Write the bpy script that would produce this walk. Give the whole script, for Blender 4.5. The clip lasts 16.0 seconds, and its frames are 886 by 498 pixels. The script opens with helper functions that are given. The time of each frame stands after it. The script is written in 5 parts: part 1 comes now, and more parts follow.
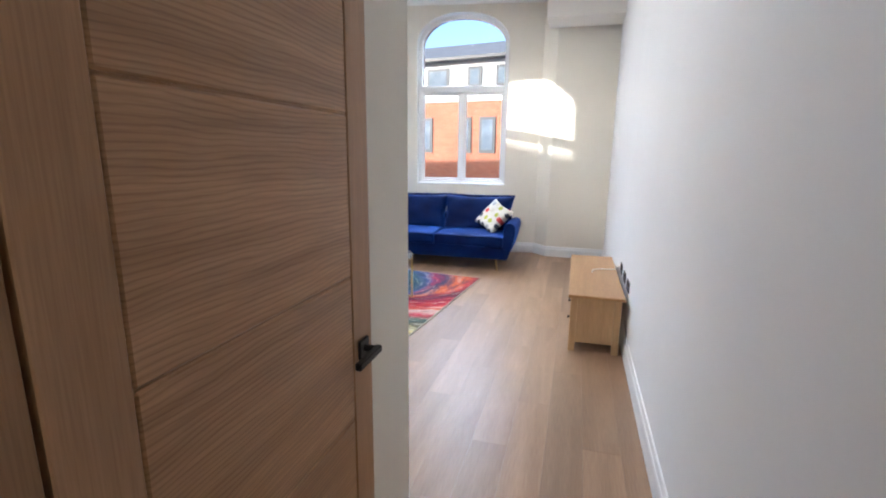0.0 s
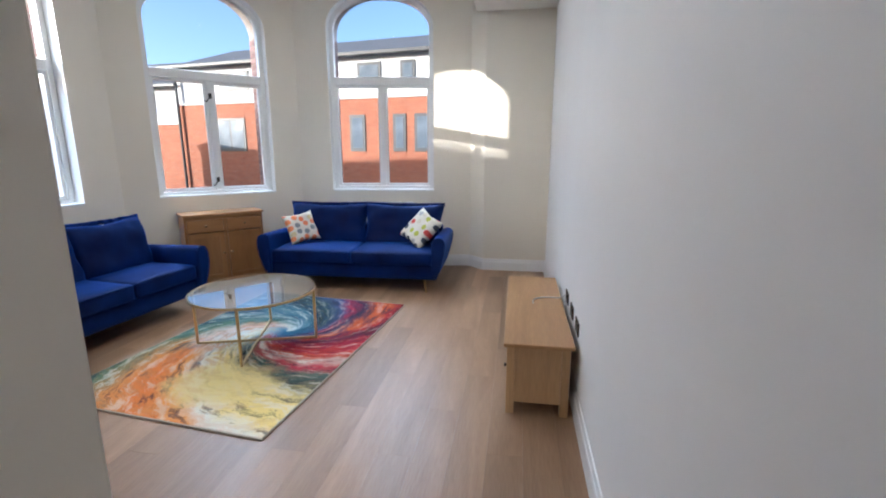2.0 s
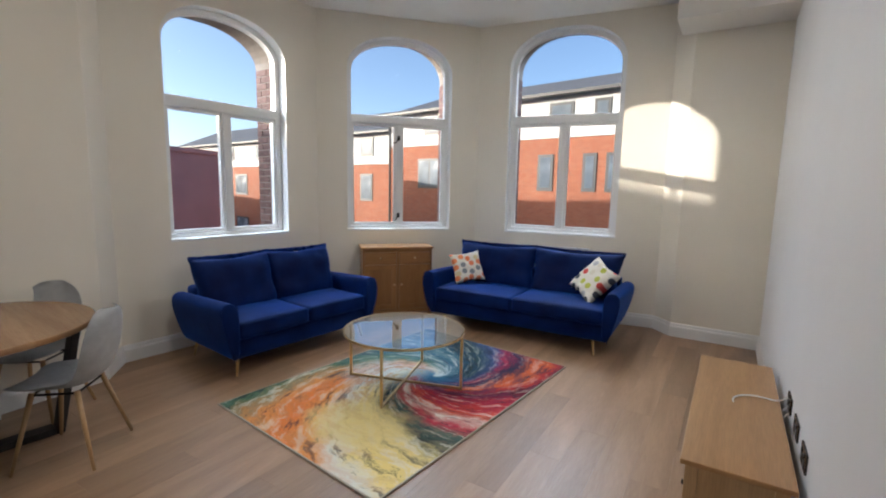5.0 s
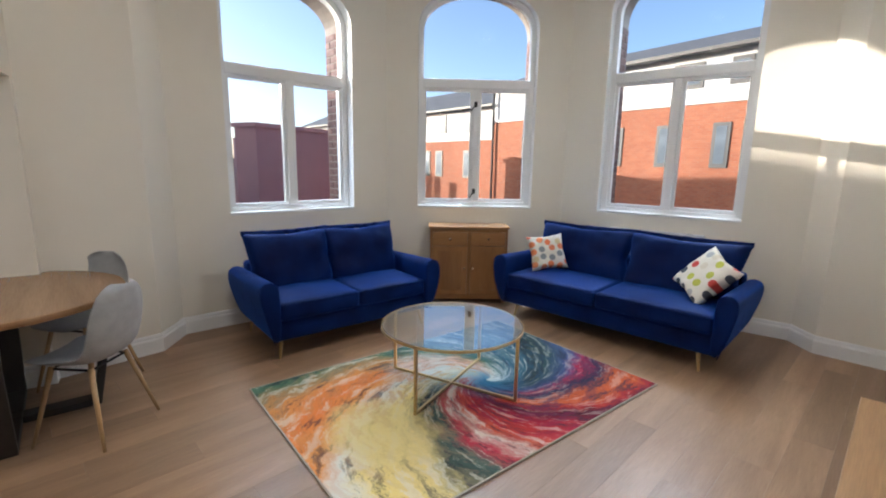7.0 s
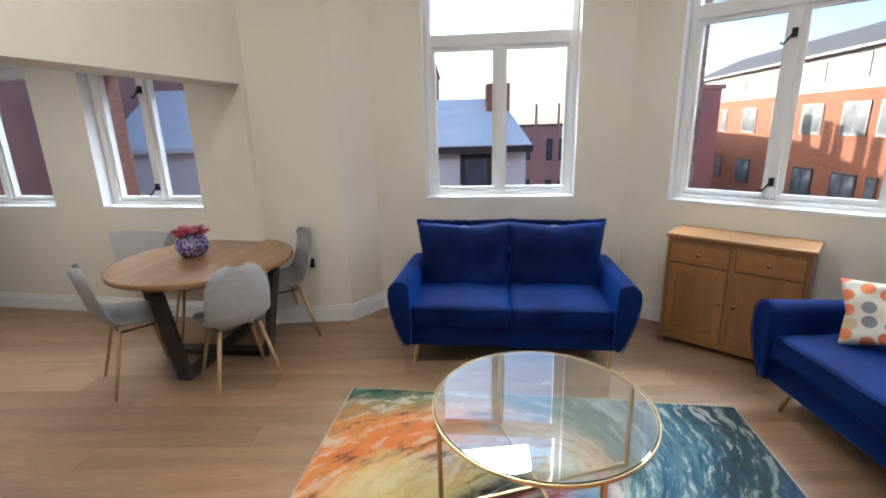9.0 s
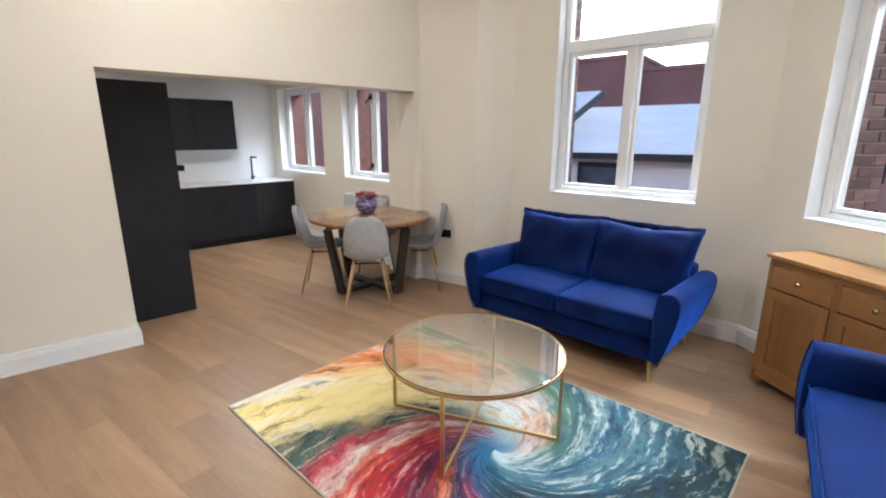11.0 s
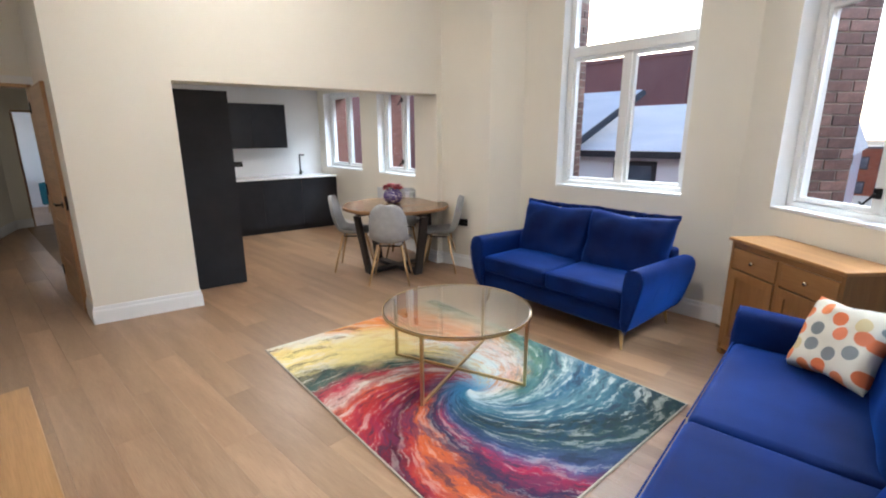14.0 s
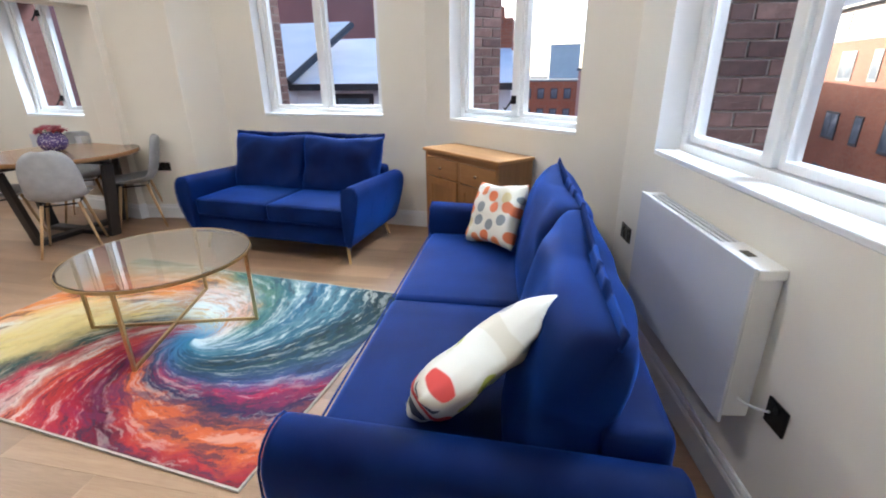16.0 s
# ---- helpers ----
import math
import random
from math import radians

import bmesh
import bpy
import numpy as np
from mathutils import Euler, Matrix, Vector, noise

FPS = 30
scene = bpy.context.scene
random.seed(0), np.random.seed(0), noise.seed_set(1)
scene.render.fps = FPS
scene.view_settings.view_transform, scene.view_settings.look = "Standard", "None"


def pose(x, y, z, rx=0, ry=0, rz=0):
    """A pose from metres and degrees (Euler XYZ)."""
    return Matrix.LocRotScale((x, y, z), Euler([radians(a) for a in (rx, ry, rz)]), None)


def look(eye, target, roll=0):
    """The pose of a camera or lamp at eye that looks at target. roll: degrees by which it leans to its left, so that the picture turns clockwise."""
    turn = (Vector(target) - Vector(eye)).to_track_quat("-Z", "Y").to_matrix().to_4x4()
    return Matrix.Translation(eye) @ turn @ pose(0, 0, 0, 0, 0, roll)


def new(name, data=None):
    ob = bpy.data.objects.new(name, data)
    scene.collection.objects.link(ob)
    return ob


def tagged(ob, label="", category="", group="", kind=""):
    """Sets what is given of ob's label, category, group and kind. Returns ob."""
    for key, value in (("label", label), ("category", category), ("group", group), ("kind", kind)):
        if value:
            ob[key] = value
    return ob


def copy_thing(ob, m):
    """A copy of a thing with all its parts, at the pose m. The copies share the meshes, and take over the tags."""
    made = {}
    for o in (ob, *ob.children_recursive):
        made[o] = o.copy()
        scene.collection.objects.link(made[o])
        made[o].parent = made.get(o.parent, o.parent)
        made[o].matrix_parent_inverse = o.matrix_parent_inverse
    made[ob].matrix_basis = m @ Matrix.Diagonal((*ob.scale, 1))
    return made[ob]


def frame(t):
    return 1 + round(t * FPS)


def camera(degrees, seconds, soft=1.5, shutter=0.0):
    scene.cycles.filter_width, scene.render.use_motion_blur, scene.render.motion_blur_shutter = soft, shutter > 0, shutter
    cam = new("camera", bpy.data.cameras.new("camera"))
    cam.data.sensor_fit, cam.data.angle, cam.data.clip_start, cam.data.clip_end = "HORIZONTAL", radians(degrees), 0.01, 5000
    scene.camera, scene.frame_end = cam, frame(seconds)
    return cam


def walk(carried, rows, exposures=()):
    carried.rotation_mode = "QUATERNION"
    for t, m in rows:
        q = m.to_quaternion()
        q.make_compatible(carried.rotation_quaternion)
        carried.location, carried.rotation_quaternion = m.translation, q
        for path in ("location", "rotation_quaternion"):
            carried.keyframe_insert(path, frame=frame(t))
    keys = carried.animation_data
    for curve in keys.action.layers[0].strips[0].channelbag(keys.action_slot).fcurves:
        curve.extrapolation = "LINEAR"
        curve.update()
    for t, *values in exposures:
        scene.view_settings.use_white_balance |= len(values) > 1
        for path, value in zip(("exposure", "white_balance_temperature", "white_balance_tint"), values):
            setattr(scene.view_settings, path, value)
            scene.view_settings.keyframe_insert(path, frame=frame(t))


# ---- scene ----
PATH = [
    (0, (-0.444, 0.327, 1.502), (-0.982, 2.205, 1.094), 0.7),
    (0.5, (-0.476, 0.523, 1.505), (-0.683, 2.466, 1.089), 0.8),
    (1, (-0.540, 0.683, 1.485), (-0.485, 2.635, 1.052), 1.1),
    (1.5, (-0.504, 0.957, 1.530), (-0.447, 2.915, 1.127), -0.1),
    (2, (-0.396, 1.28, 1.566), (-0.706, 3.211, 1.145), -0.0),
    (2.5, (-0.367, 1.449, 1.586), (-0.782, 3.343, 1.096), 0.2),
    (3, (-0.422, 1.591, 1.614), (-0.888, 3.486, 1.178), 0.8),
    (3.5, (-0.406, 1.67, 1.614), (-1.037, 3.523, 1.204), 0.8),
    (4, (-0.373, 1.686, 1.608), (-1.145, 3.497, 1.255), 1.0),
    (4.5, (-0.353, 1.698, 1.598), (-1.255, 3.458, 1.299), 1.1),
    (5, (-0.346, 1.712, 1.591), (-1.399, 3.391, 1.323), 1.2),
    (7.3, (-0.427, 2.586, 1.535), (-1.972, 3.783, 1.112), 0.6),
    (7.5, (-0.484, 2.704, 1.571), (-2.157, 3.705, 1.124), 0.8),
    (8, (-0.528, 3.129, 1.659), (-2.367, 3.68, 1.1), 0.6),
    (8.2, (-0.56, 3.317, 1.681), (-2.419, 3.781, 1.11), 0.1),
    (10.3, (-0.779, 5.495, 1.555), (-2.421, 4.426, 1.152), -0.4),
    (10.5, (-0.724, 5.601, 1.539), (-2.308, 4.452, 1.123), -0.2),
    (11, (-0.587, 5.81, 1.568), (-2.132, 4.635, 1.087), 0.1),
    (11.5, (-0.452, 5.94, 1.591), (-1.993, 4.773, 1.074), -0.3),
    (12, (-0.392, 6.096, 1.597), (-1.757, 4.72, 1.102), -0.1),
    (12.5, (-0.31, 6.21, 1.63), (-1.394, 4.595, 1.166), -0.0),
    (13, (-0.301, 6.298, 1.606), (-1.335, 4.65, 1.141), 0.0),
    (13.5, (-0.33, 6.365, 1.574), (-1.44, 4.767, 1.113), -0.1),
    (14, (-0.386, 6.447, 1.546), (-1.792, 5.108, 1.067), -0.2),
    (14.5, (-0.393, 6.544, 1.547), (-2.029, 5.501, 1.065), -0.4),
    (15, (-0.421, 6.612, 1.519), (-2.202, 5.851, 1.019), -0.3),
    (15.5, (-0.429, 6.623, 1.453), (-2.274, 6.094, 0.892), -0.1),
    (16, (-0.44, 6.648, 1.41), (-2.267, 6.264, 0.691), -0.7),
]
cam = camera(88.0, 16.0, soft=2.0)
walk(cam, [(t, look(eye, target, roll)) for t, eye, target, roll in PATH], [(0.0, 2.08, 5600, 10), (1.0, 1.87, 5600, 10), (1.5, 1.68, 5600, 10), (2.0, 1.46, 5600, 10), (3.5, 1.27, 5800, 10), (5.0, 1.14, 6050, 10), (7.5, 1.40, 6050, 10), (8.2, 1.48, 6100, 10), (10.3, 1.84, 6250, 10), (12.5, 2.00, 6250, 10), (14.5, 1.86, 6100, 10), (16.0, 1.97, 5900, 10)])

# ---- world, sun, exposure ----
world = bpy.data.worlds.new("sky")
scene.world = world
world.use_nodes = True
wn = world.node_tree
sky = wn.nodes.new("ShaderNodeTexSky")
sky.sky_type, sky.sun_disc = "NISHITA", False
SUN_DIR = Vector((1.42, 1.0, -0.226)).normalized()
sky.sun_elevation = math.asin(-SUN_DIR.z) + radians(6)
sky.sun_rotation = math.atan2(-SUN_DIR.x, -SUN_DIR.y)
sky.air_density, sky.dust_density, sky.ozone_density = 0.65, 1.9, 1.2
wn.links.new(sky.outputs[0], wn.nodes["Background"].inputs[0])
wn.nodes["Background"].inputs[1].default_value = 0.145
sun = new("sun", bpy.data.lights.new("sun", "SUN"))
sun.data.energy, sun.data.angle, sun.data.color = 3.6, radians(0.5), (1.0, 0.88, 0.72)
sun.matrix_world = look((0, 0, 0), SUN_DIR)


# light of the sky above each window, and unseen flush ceiling lights added as fill
def area_light(name, m, w, h, watts, colour, shape="RECTANGLE"):
    la = new(name, bpy.data.lights.new(name, "AREA"))
    la.data.shape, la.data.size, la.data.size_y, la.data.energy, la.data.color = shape, w, h, watts, colour
    la.matrix_world = m
    return la


SKY_BLUE, LAMP_WHITE = (0.74, 0.87, 1.0), (1.0, 0.95, 0.87)
for x, y, ax, ay, watts in ((-6.25, 4.50, -3.0, 4.9, 98), (-5.05, 7.45, -2.9, 5.2, 95), (-2.35, 8.95, -2.0, 6.2, 76)):
    area_light("sky_light", look((x, y, 4.55), (ax, ay, 1.6)), 1.6, 1.3, watts, SKY_BLUE)
for x, y, ax, ay, watts in ((-6.7, 1.95, -3.0, 1.8, 60), (-6.9, 0.25, -3.0, 0.3, 45)):
    area_light("sky_light", look((x, y, 4.3), (ax, ay, 0.9)), 1.3, 1.1, watts, SKY_BLUE)
CEILING_LIGHTS = ((-2.0, 3.2, 3.58, 7.8), (-1.9, 5.2, 3.58, 7.8), (-0.75, -0.9, 2.58, 1.2), (-3.2, 0.7, 2.40, 7), (-1.4, -6.0, 2.58, 3.5))
for x, y, z, watts in CEILING_LIGHTS:
    # the far room's added lamp is tinted blue to pass for daylight
    area_light("ceiling_fill_lamp", look((x, y, z - 0.05), (x, y, 0)), 0.30, 0.30, watts, LAMP_WHITE if y > -5 else SKY_BLUE, "DISK")


# ---- materials ----
def material(name, rough=0.5, metal=0.0, spec=0.5):
    m = bpy.data.materials.new(name)
    m.use_nodes = True
    b = m.node_tree.nodes["Principled BSDF"]
    b.inputs["Roughness"].default_value = rough
    b.inputs["Metallic"].default_value = metal
    b.inputs["Specular IOR Level"].default_value = spec
    return m, m.node_tree, b


def node(nt, kind, **settings):
    n = nt.nodes.new(kind)
    for k, v in settings.items():
        n.inputs[k.replace("_", " ")].default_value = v
    return n


def coords(nt, scale=(1, 1, 1), turn=(0, 0, 0), space="Object"):
    tc = nt.nodes.new("ShaderNodeTexCoord")
    mp = node(nt, "ShaderNodeMapping", Scale=scale, Rotation=turn)
    nt.links.new(tc.outputs[space], mp.inputs["Vector"])
    return mp.outputs[0]


def ramp(nt, source, stops):
    r = nt.nodes.new("ShaderNodeValToRGB")
    while len(r.color_ramp.elements) < len(stops):
        r.color_ramp.elements.new(0.5)
    for e, (p, c) in zip(r.color_ramp.elements, stops):
        e.position, e.color = p, (*c, 1)
    nt.links.new(source, r.inputs[0])
    return r.outputs[0]


def relief(nt, b, source, strength=0.2, distance=0.002):
    bump = node(nt, "ShaderNodeBump", Strength=strength, Distance=distance)
    nt.links.new(source, bump.inputs["Height"])
    nt.links.new(bump.outputs[0], b.inputs["Normal"])


def mottled(name, a, c, scale=6, rough=0.6, grain=120, bump=0.1, metal=0.0, spec=0.5, space="Object", stretch=(1, 1, 1)):
    """Two-scale variation between two near colours, with fine relief."""
    m, nt, b = material(name, rough, metal, spec)
    v = coords(nt, stretch, space=space)
    big = node(nt, "ShaderNodeTexNoise", Scale=scale, Detail=4.0, Roughness=0.6)
    fine = node(nt, "ShaderNodeTexNoise", Scale=grain, Detail=3.0)
    nt.links.new(v, big.inputs["Vector"])
    nt.links.new(v, fine.inputs["Vector"])
    nt.links.new(ramp(nt, big.outputs["Fac"], [(0.3, a), (0.7, c)]), b.inputs["Base Color"])
    if bump:
        relief(nt, b, fine.outputs["Fac"], bump)
    return m


def wood(name, light, dark, axis=0, scale=1.0, rough=0.45, ring=9.0):
    """Timber with the grain along one axis of the object."""
    m, nt, b = material(name, rough)
    s = [ring * scale] * 3
    s[axis] = 0.55 * scale
    v = coords(nt, s)
    info = nt.nodes.new("ShaderNodeObjectInfo")
    shift = nt.nodes.new("ShaderNodeVectorMath")
    shift.operation = "MULTIPLY_ADD"
    shift.inputs[1].default_value = (1, 1, 1)
    mul = nt.nodes.new("ShaderNodeVectorMath")
    mul.operation = "SCALE"
    mul.inputs[0].default_value = (7.1, 3.3, 5.7)
    nt.links.new(info.outputs["Random"], mul.inputs["Scale"])
    nt.links.new(v, shift.inputs[0])
    nt.links.new(mul.outputs[0], shift.inputs[2])
    figure = node(nt, "ShaderNodeTexNoise", Scale=1.2, Detail=6.0, Roughness=0.62, Distortion=0.9)
    nt.links.new(shift.outputs[0], figure.inputs["Vector"])
    f = [90 * scale] * 3
    f[axis] = 3 * scale
    pores = node(nt, "ShaderNodeTexNoise", Scale=3.0, Detail=3.0)
    nt.links.new(coords(nt, f), pores.inputs["Vector"])
    tone = ramp(nt, info.outputs["Random"], [(0.0, (0.80, 0.80, 0.80)), (1.0, (1.08, 1.06, 1.04))])
    base = ramp(nt, figure.outputs["Fac"], [(0.3, dark), (0.5, [(p + q) / 2 for p, q in zip(light, dark)]), (0.68, light)])
    mix = nt.nodes.new("ShaderNodeMix")
    mix.data_type, mix.blend_type = "RGBA", "MULTIPLY"
    mix.inputs[0].default_value = 0.35
    nt.links.new(base, mix.inputs[6])
    nt.links.new(ramp(nt, pores.outputs["Fac"], [(0.35, (0.6, 0.55, 0.5)), (0.6, (1, 1, 1))]), mix.inputs[7])
    toned = nt.nodes.new("ShaderNodeMix")
    toned.data_type, toned.blend_type = "RGBA", "MULTIPLY"
    toned.inputs[0].default_value = 1.0
    nt.links.new(mix.outputs[2], toned.inputs[6])
    nt.links.new(tone, toned.inputs[7])
    nt.links.new(toned.outputs[2], b.inputs["Base Color"])
    relief(nt, b, pores.outputs["Fac"], 0.12, 0.001)
    return m


WALL = mottled("cream_wall_paint", (0.77, 0.725, 0.628), (0.80, 0.755, 0.658), 1.3, 0.65, 180, 0.05)
PALE_WALL = mottled("pale_grey_wall_paint", (0.81, 0.815, 0.82), (0.84, 0.845, 0.85), 1.3, 0.6, 180, 0.05)
CEIL = mottled("ceiling_paint", (0.78, 0.76, 0.71), (0.81, 0.79, 0.74), 1.3, 0.8, 150, 0.04)
TRIM = mottled("white_satin_paint", (0.78, 0.78, 0.77), (0.82, 0.82, 0.81), 3, 0.35, 90, 0.04)
KITCHEN_WALL = mottled("white_wall_paint", (0.78, 0.78, 0.78), (0.81, 0.81, 0.81), 2, 0.5, 120, 0.04)
BLACK_UNIT = mottled("matt_black_laminate", (0.014, 0.015, 0.019), (0.019, 0.020, 0.025), 5, 0.55, 160, 0.03, spec=0.25)
GLASS = bpy.data.materials.new("window_glass")
GLASS.use_nodes = True
gb = GLASS.node_tree.nodes["Principled BSDF"]
gb.inputs["Transmission Weight"].default_value = 1.0
gb.inputs["Roughness"].default_value = 0.0
gb.inputs["IOR"].default_value = 1.05
gb.inputs["Base Color"].default_value = (0.97, 0.985, 0.98, 1)


# ---- mesh helpers ----
def link_bm(name, bm, mat, smooth=False):
    me = bpy.data.meshes.new(name)
    bmesh.ops.recalc_face_normals(bm, faces=bm.faces[:])
    bm.to_mesh(me)
    bm.free()
    for m in (mat if isinstance(mat, (list, tuple)) else [mat]):
        me.materials.append(m)
    if smooth:
        for p in me.polygons:
            p.use_smooth = True
    return new(name, me)


def part(name, bm, mat, parent, label="", smooth=False):
    ob = link_bm(name, bm, mat, smooth)
    ob.parent = parent
    if label:
        ob["label"] = label
    return ob


def thing(name, m, label, category, group="", kind=""):
    ob = new(name)
    ob.empty_display_size = 0.1
    ob.matrix_world = m
    return tagged(ob, label, category, group, kind)


def box(bm, x0, x1, y0, y1, z0, z1, bevel=0.0, seg=2, m=None):
    g = bmesh.ops.create_cube(bm, size=1.0)
    vs = g["verts"]
    for v in vs:
        v.co = Vector((x0 + (v.co.x + 0.5) * (x1 - x0), y0 + (v.co.y + 0.5) * (y1 - y0), z0 + (v.co.z + 0.5) * (z1 - z0)))
    if bevel:
        es = list({e for v in vs for e in v.link_edges})
        r = bmesh.ops.bevel(bm, geom=es, offset=bevel, segments=seg, profile=0.5, affect="EDGES")
        vs = list({v for f in r["faces"] for v in f.verts} | {v for v in vs if v.is_valid})
    if m is not None:
        bmesh.ops.transform(bm, matrix=m, verts=vs)
    return vs


def boxes(*specs):
    bm = bmesh.new()
    for s in specs:
        box(bm, *s)
    return bm


def rod(bm, a, c, r0, r1=None, seg=12):
    a, c = Vector(a), Vector(c)
    d = c - a
    m = Matrix.Translation((a + c) / 2) @ d.to_track_quat("Z", "Y").to_matrix().to_4x4()
    return bmesh.ops.create_cone(bm, cap_ends=True, segments=seg, radius1=r0, radius2=r0 if r1 is None else r1, depth=d.length, matrix=m)["verts"]


def lathe(profile, seg=32):
    """A turned body from (radius, height) rows."""
    bm = bmesh.new()
    rings = []
    for r, z in profile:
        rings.append([bm.verts.new((r * math.cos(2 * math.pi * k / seg), r * math.sin(2 * math.pi * k / seg), z)) for k in range(seg)])
    for a, c in zip(rings, rings[1:]):
        for k in range(seg):
            bm.faces.new((a[k], a[(k + 1) % seg], c[(k + 1) % seg], c[k]))
    bm.faces.new(rings[0][::-1])
    bm.faces.new(rings[-1])
    return bm


def frame_between(p, q):
    """Pose whose x axis runs from p to q along the floor, y axis to its left."""
    d = Vector((q[0] - p[0], q[1] - p[1]))
    return pose(p[0], p[1], 0, 0, 0, math.degrees(math.atan2(d.y, d.x))), d.length


def arch_z(u, hole):
    u0, u1, zb, zs, rise = hole
    if rise <= 0:
        return zs
    k = (u - (u0 + u1) / 2) / ((u1 - u0) / 2)
    return zs + rise * math.sqrt(max(0.0, 1 - abs(k) ** 2.3))


def wall_mesh(length, height, thick, holes, z0=0.0, n=20):
    """A wall along x from 0 to length, room face at y=0, body towards y=thick, with holes (u0, u1, bottom, spring, rise) right through it."""
    bm = bmesh.new()

    def quad(a, c, d, e, mi=0):
        f = bm.faces.new([bm.verts.new(p) for p in (a, c, d, e)])
        f.material_index = mi

    def pair(u0, u1, lo0, lo1, hi0, hi1):
        for y in (0, thick):
            quad((u0, y, lo0), (u1, y, lo1), (u1, y, hi1), (u0, y, hi0))

    at = 0.0
    for hole in sorted(holes):
        u0, u1, zb, zs, rise = hole
        pair(at, u0, z0, z0, height, height)
        us = [(u0 + u1) / 2 - (u1 - u0) / 2 * math.cos(math.pi * k / n) for k in range(n + 1)] if rise > 0 else [u0, u1]
        for a, c in zip(us, us[1:]):
            if zb > z0:
                pair(a, c, z0, z0, zb, zb)
                quad((a, 0, zb), (c, 0, zb), (c, thick, zb), (a, thick, zb), 1)
            pair(a, c, arch_z(a, hole), arch_z(c, hole), height, height)
            quad((a, 0, arch_z(a, hole)), (c, 0, arch_z(c, hole)), (c, thick, arch_z(c, hole)), (a, thick, arch_z(a, hole)), 1)
        for u in (u0, u1):
            quad((u, 0, zb), (u, thick, zb), (u, thick, zs), (u, 0, zs), 1)
        at = u1
    pair(at, length, z0, z0, height, height)
    for u in (0, length):
        quad((u, 0, z0), (u, thick, z0), (u, thick, height), (u, 0, height))
    quad((0, 0, height), (length, 0, height), (length, thick, height), (0, thick, height))
    if all(h[2] > z0 for h in holes):
        quad((0, 0, z0), (length, 0, z0), (length, thick, z0), (0, thick, z0))
    bmesh.ops.remove_doubles(bm, verts=bm.verts[:], dist=0.0005)
    return bm


def wall(name, p, q, height, thick, holes=(), mats=None, label="", z0=0.0):
    """Room on the right hand of p -> q, the body on the left."""
    m, length = frame_between(p, q)
    ob = link_bm(name, wall_mesh(length, height, thick, list(holes), z0), mats or [WALL, TRIM])
    ob.matrix_world = m
    return tagged(ob, label or "smooth cream-painted plaster wall", "wall", kind="structure")


SKIRT = [(0.0, 0.0), (0.020, 0.0), (0.020, 0.105), (0.016, 0.118), (0.012, 0.122), (0.012, 0.134), (0.007, 0.150), (0.0, 0.152)]


def skirting(points, label="white moulded skirting board along the wall"):
    """A moulded board along a chain of floor points, room on the right hand."""
    bm = bmesh.new()
    pts = [Vector((x, y, 0)) for x, y in points]
    rows = []
    for i, p in enumerate(pts):
        dirs = []
        if i > 0:
            dirs.append((p - pts[i - 1]).normalized())
        if i < len(pts) - 1:
            dirs.append((pts[i + 1] - p).normalized())
        ns = [Vector((d.y, -d.x, 0)) for d in dirs]
        nn = sum(ns, Vector()).normalized()
        nn = nn / max(0.3, nn.dot(ns[0]))
        rows.append([bm.verts.new(p + nn * o + Vector((0, 0, z))) for o, z in SKIRT])
    for a, c in zip(rows, rows[1:]):
        for k in range(len(SKIRT) - 1):
            bm.faces.new((a[k], c[k], c[k + 1], a[k + 1]))
    for r in (rows[0], rows[-1]):
        bm.faces.new(r)
    return tagged(link_bm("baseboard", bm, TRIM), label, "skirting board", kind="structure")


# ---- plan ----
CEILING_Z = 3.60
A1, B1 = (-4.764, 3.50), (-4.605, 5.636)
B2 = (-3.255, 7.133)
B3 = (-1.02, 7.469)
STRIP_1, STRIP_3 = (-4.48, 3.26), (-0.82, 7.27)
SIDE_0 = (-4.42, 2.575)
KITCHEN = pose(-4.354, 2.575, 0, 0, 0, -9)      # kitchen: x towards the hall, y towards the living room
OPENING = pose(-4.354, 2.575, 0, 0, 0, -13)   # wall with the wide opening
SILL, SPRING, RISE = 1.03, 2.98, 0.40


def kit(x, y):
    v = KITCHEN @ Vector((x, y, 0))
    return (v.x, v.y)


def opn(x, y):
    v = OPENING @ Vector((x, y, 0))
    return (v.x, v.y)


def along(p, q, a):
    d = Vector((q[0] - p[0], q[1] - p[1])).normalized()
    return (Vector(a) - Vector(p)).dot(d)


def hole_between(p, q, a, c):
    return (along(p, q, a), along(p, q, c), SILL, SPRING, RISE)


H1 = hole_between(A1, B1, (-4.73, 3.952), (-4.636, 5.215))[:3] + (2.88, 0.36)
H2 = hole_between(B1, B2, (-4.372, 5.894), (-3.496, 6.866))
H3 = hole_between(B2, B3, (-2.844, 7.195), (-1.501, 7.397))[:3] + (3.08, 0.42)
wall("wall_bay_west", A1, B1, CEILING_Z, 0.22, [H1])
wall("wall_bay_corner", B1, B2, CEILING_Z, 0.22, [H2])
wall("wall_bay_north", B2, B3, CEILING_Z, 0.22, [H3])
wall("wall_strip_north", B3, STRIP_3, CEILING_Z, 0.3)
wall("wall_north", STRIP_3, (0.0, 7.27), CEILING_Z, 0.3)
wall("wall_east", (0.0, 7.27), (0.0, 0.50), CEILING_Z, 0.2, mats=[PALE_WALL, TRIM], label="smooth pale grey painted wall with black sockets")
wall("wall_strip_west", STRIP_1, A1, CEILING_Z, 0.3)
wall("wall_west", SIDE_0, STRIP_1, CEILING_Z, 0.3)
